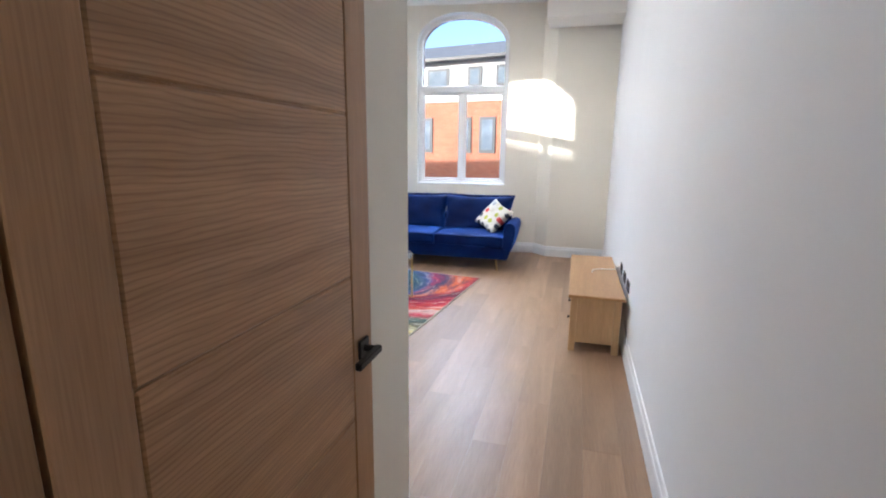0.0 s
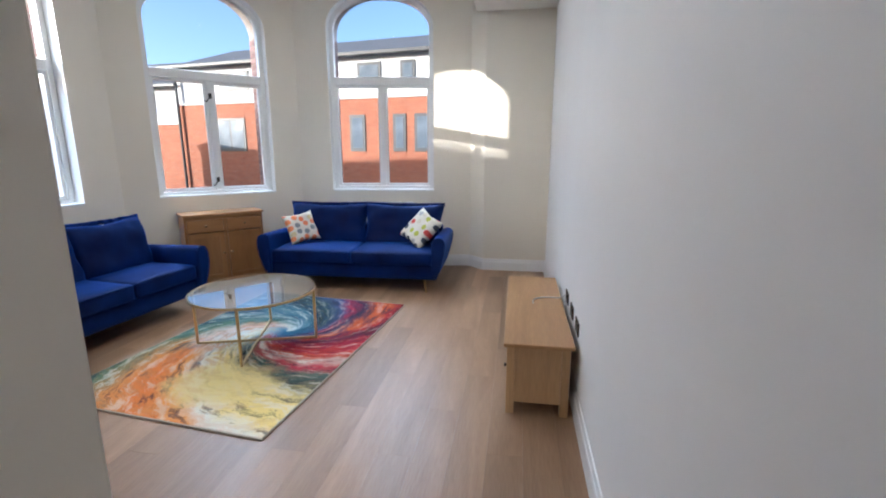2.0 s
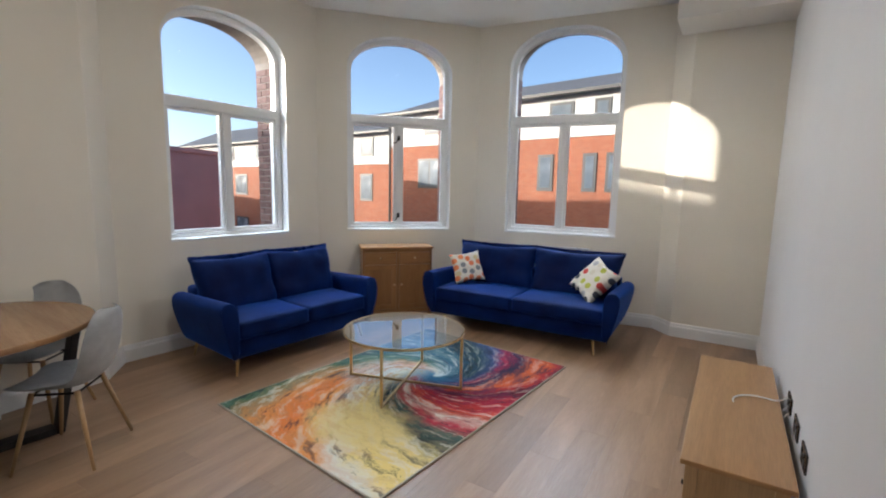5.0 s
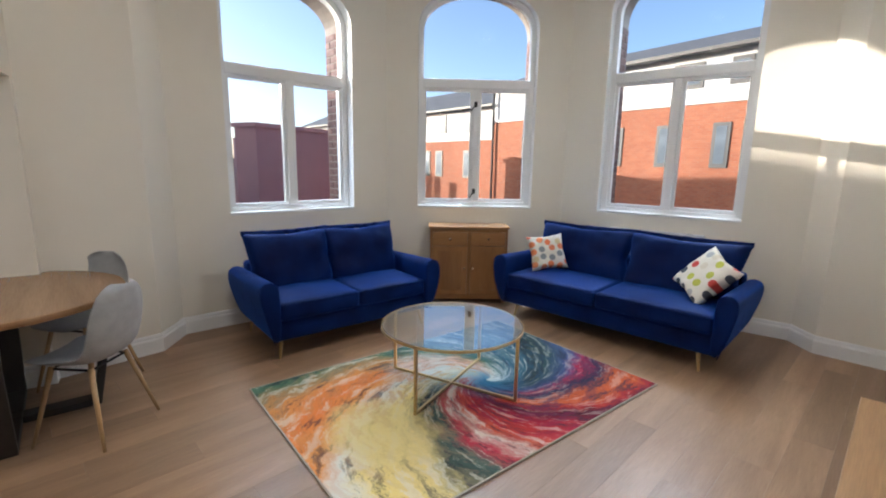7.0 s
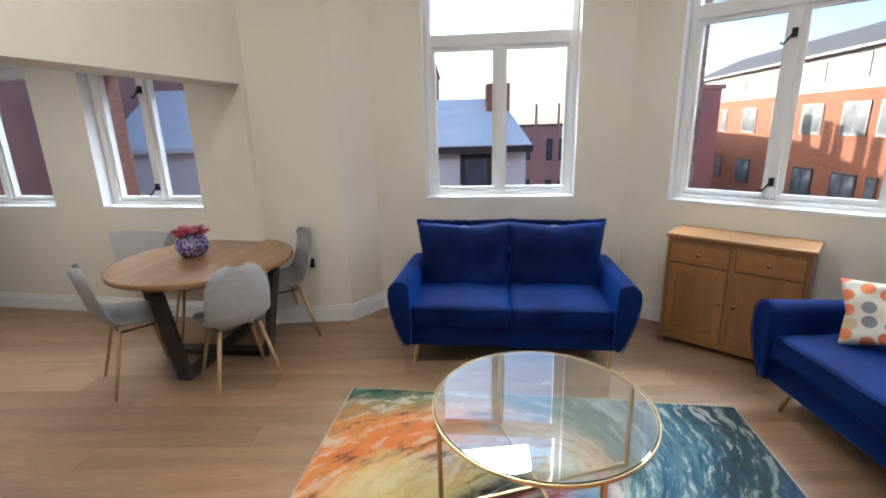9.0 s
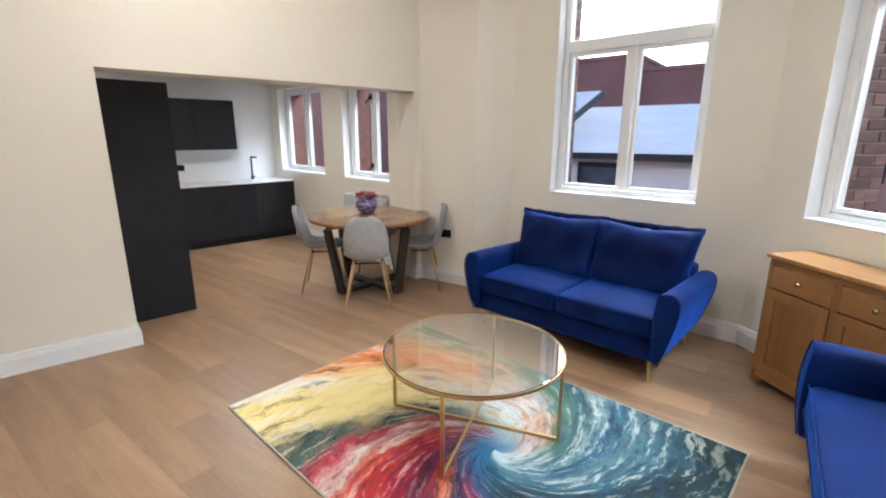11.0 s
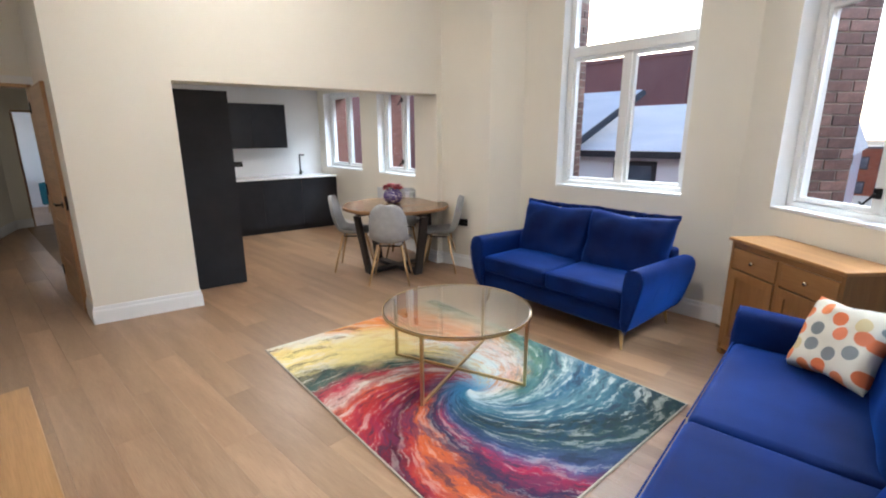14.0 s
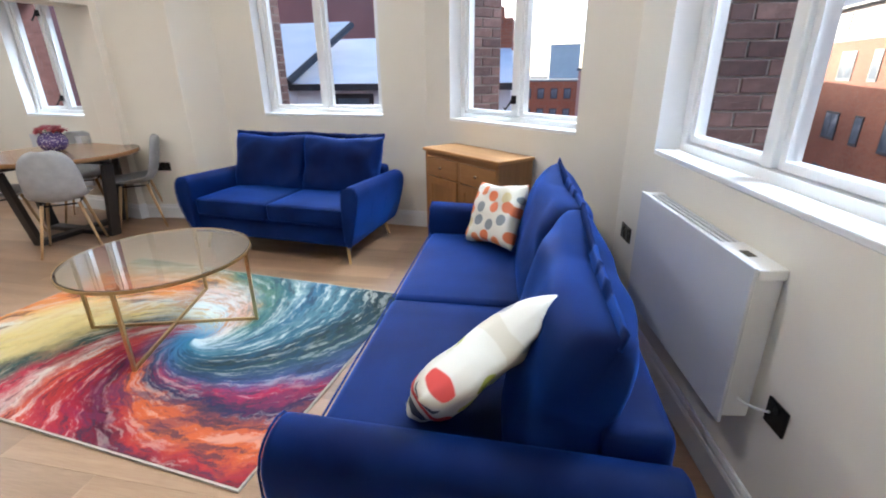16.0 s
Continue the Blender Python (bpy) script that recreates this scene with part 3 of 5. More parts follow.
spiral = calc(nt, "ADD", ang, calc(nt, "MULTIPLY", lg, -1.15))
turn = calc(nt, "ADD", calc(nt, "DIVIDE", spiral, 2 * math.pi), calc(nt, "MULTIPLY", w0, 0.13))
frac = calc(nt, "FRACT", calc(nt, "ADD", turn, 2.0))
paint = ramp(nt, frac, [
    (0.00, (0.46, 0.045, 0.035)), (0.05, (0.32, 0.018, 0.035)), (0.085, (0.05, 0.012, 0.025)), (0.11, (0.34, 0.03, 0.03)), (0.135, (0.50, 0.105, 0.03)), (0.165, (0.42, 0.085, 0.03)),
    (0.19, (0.02, 0.025, 0.06)), (0.222, (0.30, 0.02, 0.05)), (0.255, (0.05, 0.07, 0.16)), (0.30, (0.03, 0.06, 0.06)), (0.352, (0.02, 0.03, 0.03)),
    (0.395, (0.05, 0.12, 0.15)), (0.43, (0.10, 0.17, 0.19)), (0.463, (0.04, 0.11, 0.17)), (0.50, (0.24, 0.31, 0.29)), (0.52, (0.04, 0.10, 0.12)), (0.545, (0.08, 0.15, 0.13)),
    (0.58, (0.08, 0.15, 0.09)), (0.63, (0.60, 0.24, 0.07)), (0.665, (0.68, 0.19, 0.05)), (0.70, (0.68, 0.28, 0.08)), (0.735, (0.66, 0.64, 0.56)),
    (0.77, (0.74, 0.56, 0.20)), (0.81, (0.70, 0.54, 0.22)), (0.845, (0.05, 0.07, 0.06)), (0.88, (0.08, 0.13, 0.11)), (0.91, (0.50, 0.04, 0.07)),
    (0.94, (0.64, 0.56, 0.48)), (0.965, (0.55, 0.10, 0.05)), (1.0, (0.55, 0.06, 0.05))])
turn0 = calc(nt, "ADD", calc(nt, "DIVIDE", spiral, 2 * math.pi), calc(nt, "MULTIPLY", w0, 0.05))
vec = nt.nodes.new("ShaderNodeCombineXYZ")
nt.links.new(calc(nt, "MULTIPLY", turn0, 58.0), vec.inputs[0])
nt.links.new(calc(nt, "MULTIPLY", rr, 3.4), vec.inputs[1])
streak = node(nt, "ShaderNodeTexNoise", Scale=1.0, Detail=7.0, Roughness=0.74)
nt.links.new(vec.outputs[0], streak.inputs["Vector"])
lightmask = ramp(nt, streak.outputs["Fac"], [(0.53, (0, 0, 0)), (0.575, (1, 1, 1))])
darkmask = ramp(nt, streak.outputs["Fac"], [(0.41, (1, 1, 1)), (0.465, (0, 0, 0))])
mixed = blend(nt, calc(nt, "MULTIPLY", lightmask, ramp(nt, frac, [(0.0, (0.60, 0.60, 0.60)), (0.08, (0.22, 0.22, 0.22)), (0.32, (0.25, 0.25, 0.25)), (0.38, (0.5, 0.5, 0.5)), (0.56, (0.5, 0.5, 0.5)), (0.64, (0.45, 0.45, 0.45)), (0.88, (0.5, 0.5, 0.5)), (0.94, (0.85, 0.85, 0.85)), (1.0, (0.60, 0.60, 0.60))])), paint, (0.68, 0.64, 0.55))
mixed = blend(nt, calc(nt, "MULTIPLY", darkmask, 0.72), mixed, (0.025, 0.03, 0.05))
eye_mask = ramp(nt, rr, [(0.09, (1, 1, 1)), (0.30, (0, 0, 0))])
eye_col = ramp(nt, frac, [(0.0, (0.07, 0.20, 0.33)), (0.3, (0.05, 0.17, 0.30)), (0.42, (0.05, 0.17, 0.24)), (0.50, (0.56, 0.63, 0.62)), (0.66, (0.60, 0.62, 0.56)), (0.72, (0.14, 0.30, 0.42)), (1.0, (0.07, 0.20, 0.33))])
mixed = blend(nt, eye_mask, mixed, eye_col)
# yellow field and pale heart
d2x, d2y = calc(nt, "SUBTRACT", sep.outputs["X"], 0.18), calc(nt, "ADD", sep.outputs["Y"], 0.70)
yel = ramp(nt, calc(nt, "ADD", calc(nt, "SQRT", calc(nt, "ADD", calc(nt, "MULTIPLY", d2x, d2x), calc(nt, "MULTIPLY", calc(nt, "MULTIPLY", d2y, d2y), 1.6))), calc(nt, "MULTIPLY", w0, 0.6)), [(0.26, (1, 1, 1)), (0.42, (0, 0, 0))])
mixed = blend(nt, calc(nt, "MULTIPLY", yel, 0.8), mixed, blend(nt, streak.outputs["Fac"], (0.78, 0.60, 0.22), (0.62, 0.52, 0.26)))
d3x, d3y = calc(nt, "ADD", sep.outputs["X"], 0.30), calc(nt, "SUBTRACT", sep.outputs["Y"], 0.02)
pal = ramp(nt, calc(nt, "ADD", calc(nt, "SQRT", calc(nt, "ADD", calc(nt, "MULTIPLY", calc(nt, "MULTIPLY", d3x, d3x), 1.2), calc(nt, "MULTIPLY", d3y, d3y))), calc(nt, "MULTIPLY", w0, 0.5)), [(0.16, (1, 1, 1)), (0.40, (0, 0, 0))])
mixed = blend(nt, calc(nt, "MULTIPLY", pal, 0.7), mixed, (0.56, 0.63, 0.60))
vec2 = nt.nodes.new("ShaderNodeCombineXYZ")
nt.links.new(calc(nt, "ADD", calc(nt, "MULTIPLY", turn, 21.0), 7.3), vec2.inputs[0])
nt.links.new(calc(nt, "MULTIPLY", rr, 5.5), vec2.inputs[1])
brush = node(nt, "ShaderNodeTexNoise", Scale=1.6, Detail=6.0, Roughness=0.75)
nt.links.new(vec2.outputs[0], brush.inputs["Vector"])
teal = ramp(nt, brush.outputs["Fac"], [(0.485, (0, 0, 0)), (0.56, (1, 1, 1))])
near = ramp(nt, rr, [(0.03, (0, 0, 0)), (0.14, (1, 1, 1)), (0.55, (0.8, 0.8, 0.8)), (0.9, (0.3, 0.3, 0.3))])
mixed = blend(nt, calc(nt, "MULTIPLY", calc(nt, "MULTIPLY", teal, near), 0.85), mixed, ramp(nt, frac, [(0.0, (0.28, 0.02, 0.06)), (0.16, (0.03, 0.03, 0.07)), (0.3, (0.02, 0.05, 0.09)), (0.5, (0.03, 0.11, 0.14)), (0.6, (0.08, 0.16, 0.14)), (0.72, (0.55, 0.20, 0.06)), (0.82, (0.45, 0.40, 0.22)), (0.95, (0.35, 0.03, 0.05)), (1.0, (0.28, 0.02, 0.06))]))
nt.links.new(mixed, b.inputs["Base Color"])
tuft = node(nt, "ShaderNodeTexNoise", Scale=420.0, Detail=2.0)
nt.links.new(tc.outputs["Object"], tuft.inputs["Vector"])
relief(nt, b, tuft.outputs["Fac"], 0.5, 0.003)
RUG_EDGE = mottled("rug_binding", (0.36, 0.31, 0.24), (0.46, 0.40, 0.32), 30, 0.9, 400, 0.3)
rug = thing("rug", pose(-2.423, 4.585, 0.002, 0, 0, -6), "multicoloured swirl-pattern rug on the oak floor", "rug")
part("rug_body", boxes((-0.806, 0.806, -1.161, 1.161, 0.0, 0.012, 0.003)), RUG, rug)
edge = bmesh.new()
for x0, x1, y0, y1 in ((-0.815, -0.806, -1.17, 1.17), (0.806, 0.815, -1.17, 1.17), (-0.806, 0.806, -1.17, -1.161), (-0.806, 0.806, 1.161, 1.17)):
    box(edge, x0, x1, y0, y1, 0.0, 0.010)
part("binding", edge, RUG_EDGE, rug, "cream stitched rug binding")

# ---- coffee table ----
ct = thing("coffee_table", pose(-2.485, 4.57, 0.012, 0, 0, -73), "round glass coffee table with a slim brass cross frame", "coffee table")
part("tabletop", lathe([(0.472, 0.443), (0.4775, 0.4445), (0.4775, 0.4505), (0.472, 0.452)], 96), TABLE_GLASS, ct, "clear glass disc", smooth=False)
rim = bmesh.new()
turns = 96
loops = [[rim.verts.new((q * math.cos(2 * math.pi * k / turns), q * math.sin(2 * math.pi * k / turns), z)) for q, z in ((0.468, 0.4345), (0.484, 0.4345), (0.4845, 0.4505), (0.479, 0.4505), (0.479, 0.4425), (0.468, 0.4425))] for k in range(turns)]
for k in range(turns):
    p, q = loops[k], loops[(k + 1) % turns]
    for e in range(6):
        rim.faces.new((p[e], q[e], q[(e + 1) % 6], p[(e + 1) % 6]))
part("rim", rim, BRASS, ct)
for k in range(4):
    a = radians(90 * k)
    x, y = 0.472 * math.cos(a), 0.472 * math.sin(a)
    leg = bmesh.new()
    box(leg, -0.009, 0.009, -0.009, 0.009, 0.0, 0.434, 0.001, 1, m=pose(x, y, 0, 0, 0, 90 * k))
    part("leg", leg, BRASS, ct)
part("crossbar", boxes((-0.463, 0.463, -0.008, 0.008, 0.002, 0.018, 0.001)), BRASS, ct)
part("crossbar", boxes((-0.008, 0.008, -0.463, -0.0085, 0.002, 0.018, 0.001), (-0.008, 0.008, 0.0085, 0.463, 0.002, 0.018, 0.001)), BRASS, ct)

# ---- television unit along the grey wall ----
tv = thing("tv_unit", pose(-0.238, 4.567, 0), "low light oak television unit with small dark handles", "television unit")
L2 = 0.752
part("top", boxes((-0.205, 0.205, -L2, L2, 0.436, 0.460, 0.004)), OAK, tv)
for sx in (-0.185, 0.135):
    for sy in (-L2 + 0.02, L2 - 0.07):
        part("leg", boxes((sx, sx + 0.05, sy, sy + 0.05, 0.0, 0.435, 0.003)), OAK_Z, tv)
for sy in (-L2 + 0.03, L2 - 0.052):
    part("side_panel", boxes((-0.134, 0.134, sy, sy + 0.022, 0.075, 0.434)), OAK_Z, tv)
part("back_panel", boxes((0.150, 0.162, -L2 + 0.071, L2 - 0.071, 0.075, 0.434)), OAK, tv)
part("bottom_panel", boxes((-0.165, 0.149, -L2 + 0.071, L2 - 0.071, 0.075, 0.095)), OAK, tv)
n = 3
w = (2 * L2 - 0.15) / n
for k in range(n):
    y0 = -L2 + 0.075 + k * w
    for z0, z1 in ((0.10, 0.262), (0.268, 0.431)):
        d = part("drawer_front", boxes((-0.182, -0.164, y0 + 0.004, y0 + w - 0.004, z0, z1, 0.003)), OAK, tv)
        hb = bmesh.new()
        rod(hb, (-0.204, y0 + w / 2, (z0 + z1) / 2), (-0.182, y0 + w / 2, (z0 + z1) / 2), 0.013, 0.007, 12)
        part("knob", hb, IRON, d, "small dark metal knob", smooth=True)


def wire(name, pts, r, mat, label, category):
    cu = bpy.data.curves.new(name, "CURVE")
    cu.dimensions, cu.bevel_depth, cu.bevel_resolution = "3D", r, 3
    sp = cu.splines.new("NURBS")
    sp.points.add(len(pts) - 1)
    for p, q in zip(sp.points, pts):
        p.co = (*q, 1)
    sp.use_endpoint_u, sp.order_u = True, 4
    return tagged(bpy_mesh(name, cu, mat), label, category)


def bpy_mesh(name, cu, mat):
    tmp = bpy.data.objects.new(name + "_line", cu)
    me = bpy.data.meshes.new_from_object(tmp)
    bpy.data.objects.remove(tmp)
    me.name = name
    me.materials.clear()
    me.materials.append(mat)
    for p in me.polygons:
        p.use_smooth = True
    return new(name, me)


wire("cable", [(-0.010, 4.63, 0.53), (-0.05, 4.64, 0.49), (-0.07, 4.72, 0.466), (-0.14, 4.73, 0.466), (-0.22, 4.70, 0.466), (-0.26, 4.62, 0.466), (-0.25, 4.57, 0.466)], 0.0045, PLASTIC_WHITE, "white aerial cable lying on the television unit", "cable")
wire("cable", [(-0.012, 4.61, 0.49), (-0.035, 4.65, 0.43), (-0.045, 4.60, 0.40), (-0.03, 4.57, 0.42), (-0.012, 4.60, 0.45)], 0.004, PLASTIC_WHITE, "white looped cable hanging behind the television unit", "cable")


def socket(m, label, width=0.146, rockers=2, group="sockets"):
    s = thing("wall_socket", m, label, "socket", group)
    part("plate", boxes((-width / 2, width / 2, -0.009, 0.0, -0.043, 0.043, 0.003)), SOCKET_METAL, s)
    for k in range(rockers):
        x = (k - (rockers - 1) / 2) * width * 0.45
        part("switch", boxes((x - 0.008, x + 0.008, -0.013, -0.0085, 0.012, 0.030, 0.0015)), IRON, s)
        if rockers == 2:
            part("outlet", boxes((x - 0.017, x + 0.017, -0.0115, -0.0092, -0.032, 0.004, 0.001)), IRON, s)
    return s


def on_wall(p, q, u, z):
    fm, _ = frame_between(p, q)
    return fm @ pose(u, 0, z)


EAST0, EAST1 = (0.0, 7.27), (0.0, 0.50)
for y in (4.022, 4.305, 4.605):
    socket(on_wall(EAST0, EAST1, 7.27 - y, 0.51), "black nickel double socket on the grey wall behind the television unit", 0.146)
socket(on_wall(EAST0, EAST1, 7.27 - 0.86, 1.12), "black nickel light switch beside the door", 0.086, 1)
socket(on_wall(SIDE_0, STRIP_1, 0.33, 0.545), "black nickel double socket low on the cream wall")
socket(on_wall(B2, B3, 0.20, 0.55), "black nickel double socket low in the bay corner")
socket(on_wall(B2, B3, 1.60, 0.47), "black nickel fused socket feeding the panel heater", 0.086, 1)

# ---- panel heater under the north window ----


def heater(m, w, z0, z1, label, controls=True):
    h = thing("panel_heater", m, label, "heater")
    part("case", boxes((0.012, w - 0.012, -0.086, -0.002, z0 + 0.014, z1 - 0.036, 0.006)), PLASTIC_WHITE, h)
    part("front_panel", boxes((0, w, -0.098, -0.0865, z0, z1 + 0.004, 0.003)), HEATER_FRONT, h, "pale grey steel front panel")
    part("end_cap", boxes((w - 0.235, w - 0.002, -0.086, -0.001, z1 - 0.0355, z1, 0.005)), PLASTIC_WHITE, h)
    part("end_cap", boxes((0.002, 0.05, -0.086, -0.001, z1 - 0.0355, z1, 0.005)), PLASTIC_WHITE, h)
    part("grille_tray", boxes((0.051, w - 0.236, -0.086, -0.001, z1 - 0.0355, z1 - 0.012)), PLASTIC_WHITE, h)
    if controls:
        for k in range(4):
            part("grille_bar", boxes((0.051, w - 0.236, -0.080 + k * 0.02, -0.072 + k * 0.02, z1 - 0.0115, z1 - 0.002)), HEATER_FRONT, h)
            part("grille_slot", boxes((0.055, w - 0.240, -0.0715 + k * 0.02, -0.0605 + k * 0.02, z1 - 0.0118, z1 - 0.010)), SOCKET_METAL, h)
        part("display", boxes((w - 0.15, w - 0.10, -0.062, -0.036, z1 + 0.0002, z1 + 0.002)), SOCKET_METAL, h, "dark display")
    return h


heater(frame_between(B2, B3)[0] @ pose(0.595, 0, 0), 0.90, 0.355, 0.885, "slim white electric panel heater fixed below the window")
hw = frame_between(B2, B3)[0]
wire("cable", [hw @ Vector(p) for p in ((1.49, -0.05, 0.45), (1.52, -0.05, 0.445), (1.555, -0.03, 0.46), (1.58, -0.012, 0.47))], 0.004, PLASTIC_WHITE, "white flex from the panel heater to its socket", "cable")
heater(mk @ pose(2.22, 0, 0), 0.85, 0.30, 0.82, "slim white panel heater below the kitchen window")

# ---- honey oak sideboard in the bay corner ----
cb_m, _ = frame_between(B1, B2)
cm = cb_m @ pose(along(B1, B2, (-3.971, 6.30)), -0.028, 0)
cab = thing("sideboard", cm, "small honey oak sideboard with two drawers and two doors", "sideboard")
part("top", boxes((-0.44, 0.44, -0.345, 0.0, 0.838, 0.862, 0.005)), HONEY_X, cab)
for x in (-0.425, 0.403):
    part("side_panel", boxes((x, x + 0.022, -0.325, -0.005, 0.05, 0.837)), HONEY_Z, cab)
part("back_panel", boxes((-0.402, 0.402, -0.016, -0.006, 0.07, 0.837)), HONEY_X, cab)
part("bottom_panel", boxes((-0.402, 0.402, -0.318, -0.017, 0.07, 0.09)), HONEY_X, cab)
part("plinth", boxes((-0.402, 0.402, -0.318, -0.30, 0.045, 0.069)), HONEY_X, cab)
part("top_rail", boxes((-0.402, 0.402, -0.322, -0.302, 0.80, 0.836)), HONEY_X, cab)
part("middle_stile", boxes((-0.016, 0.016, -0.322, -0.302, 0.0905, 0.799)), HONEY_Z, cab)
for x in (-0.425, 0.380):
    for y in (-0.325, -0.05):
        part("foot", boxes((x, x + 0.045, y, y + 0.045, 0.0, 0.0495, 0.003)), HONEY_Z, cab)
for s in (-1, 1):
    a, c = sorted((s * 0.020, s * 0.398))
    dr = part("drawer_front", boxes((a, c, -0.326, -0.306, 0.652, 0.795, 0.003)), HONEY_X, cab)
    kn = bmesh.new()
    rod(kn, ((a + c) / 2, -0.346, 0.725), ((a + c) / 2, -0.326, 0.725), 0.013, 0.007, 14)
    part("knob", kn, CHROME, dr, "round brass knob", smooth=True)
    door = part("door", boxes((a, c, -0.322, -0.308, 0.096, 0.644)), HONEY_Z, cab)
    part("door_frame", ring([(a, 0.096), (c, 0.096), (c, 0.644), (a, 0.644)], [(a + 0.055, 0.151), (c - 0.055, 0.151), (c - 0.055, 0.589), (a + 0.055, 0.589)], -0.330, -0.3225), HONEY_Z, door)
    kn = bmesh.new()
    rod(kn, (s * 0.046, -0.350, 0.40), (s * 0.046, -0.330, 0.40), 0.013, 0.007, 14)
    part("knob", kn, CHROME, door, "round brass knob", smooth=True)

# ---- scatter cushions ----


def spotted(name, colours, scale, cut):
    m, nt, b = material(name, 0.9, spec=0.1)
    v = coords(nt, (1, 1, 1))
    vor = nt.nodes.new("ShaderNodeTexVoronoi")
    vor.voronoi_dimensions = "2D"
    vor.inputs["Scale"].default_value = scale
    vor.inputs["Randomness"].default_value = 0.55
    nt.links.new(v, vor.inputs["Vector"])
    sp = nt.nodes.new("ShaderNodeSeparateColor")
    nt.links.new(vor.outputs["Color"], sp.inputs[0])
    r = ramp(nt, sp.outputs[0], [(k / len(colours), c) for k, c in enumerate(colours)])
    r.node.color_ramp.interpolation = "CONSTANT"
    mask = ramp(nt, vor.outputs["Distance"], [(cut, (1, 1, 1)), (cut + 0.03, (0, 0, 0))])
    nt.links.new(blend(nt, mask, (0.70, 0.66, 0.57), r), b.inputs["Base Color"])
    weave = node(nt, "ShaderNodeTexNoise", Scale=400.0)
    nt.links.new(v, weave.inputs["Vector"])
    relief(nt, b, weave.outputs["Fac"], 0.3, 0.001)
    return m


SPOT_A = spotted("orange_spot_cotton", [(0.72, 0.20, 0.09), (0.75, 0.25, 0.11), (0.24, 0.26, 0.27), (0.62, 0.52, 0.30), (0.70, 0.22, 0.12)], 12, 0.36)
SPOT_B = spotted("leaf_print_cotton", [(0.60, 0.08, 0.07), (0.07, 0.08, 0.10), (0.46, 0.48, 0.09), (0.40, 0.40, 0.40), (0.62, 0.56, 0.45)], 9.5, 0.30)


def cushion(m, size, mat, label, seed):
    ob = link_bm("cushion", puffed(size, size, 0.13, 30, 30, 3.6, 0.32, seed, 0.016), mat, True)
    ob.matrix_world = m
    return tagged(ob, label, "cushion", "scatter cushions")


cushion(pose(-2.96, 6.43, 0.650, 64, 0, 46) @ pose(0, 0, 0, 0, 0, 8), 0.37, SPOT_A, "cream square cushion with orange and grey spots on the sofa", 3)
cushion(pose(-1.50, 6.51, 0.660, 52, 0, -30) @ pose(0, 0, 0, 0, 0, 66), 0.43, SPOT_B, "cream cushion with coloured leaf print leaning on the sofa arm", 5)

# ---- dining table, chairs, vase ----
DT = Vector((-3.89, 2.345, 0))
dt = thing("dining_table", pose(DT.x, DT.y, 0, 0, 0, -5), "round oak dining table on dark crossed trapezoid legs", "dining table")
part("tabletop", lathe([(0.0, 0.728), (0.605, 0.728), (0.620, 0.734), (0.623, 0.751), (0.620, 0.764), (0.612, 0.768), (0.0, 0.768)][1:-1], 96), TABLE_WOOD, dt)
for k in range(4):
    lm = pose(0, 0, 0, 0, 0, 90 * k)
    leg = bmesh.new()
    box(leg, -0.022, 0.022, -0.05, 0.05, 0.0, 0.681, 0.004, 1)
    for v in leg.verts:
        v.co.x += 0.40 + 0.13 * v.co.z / 0.681
    bmesh.ops.transform(leg, matrix=lm, verts=leg.verts)
    part("leg", leg, DARK_LEG, dt)
    for nm, z0, r1 in (("foot_bar", 0.0, 0.377), ("top_bar", 0.684, 0.52)):
        br = bmesh.new()
        box(br, 0.051, r1, -0.05, 0.05, z0, z0 + 0.042, 0.003, 1, m=lm)
        part(nm, br, DARK_LEG, dt)
part("hub", boxes((-0.05, 0.05, -0.05, 0.05, 0.0, 0.042, 0.003), ), DARK_LEG, dt)


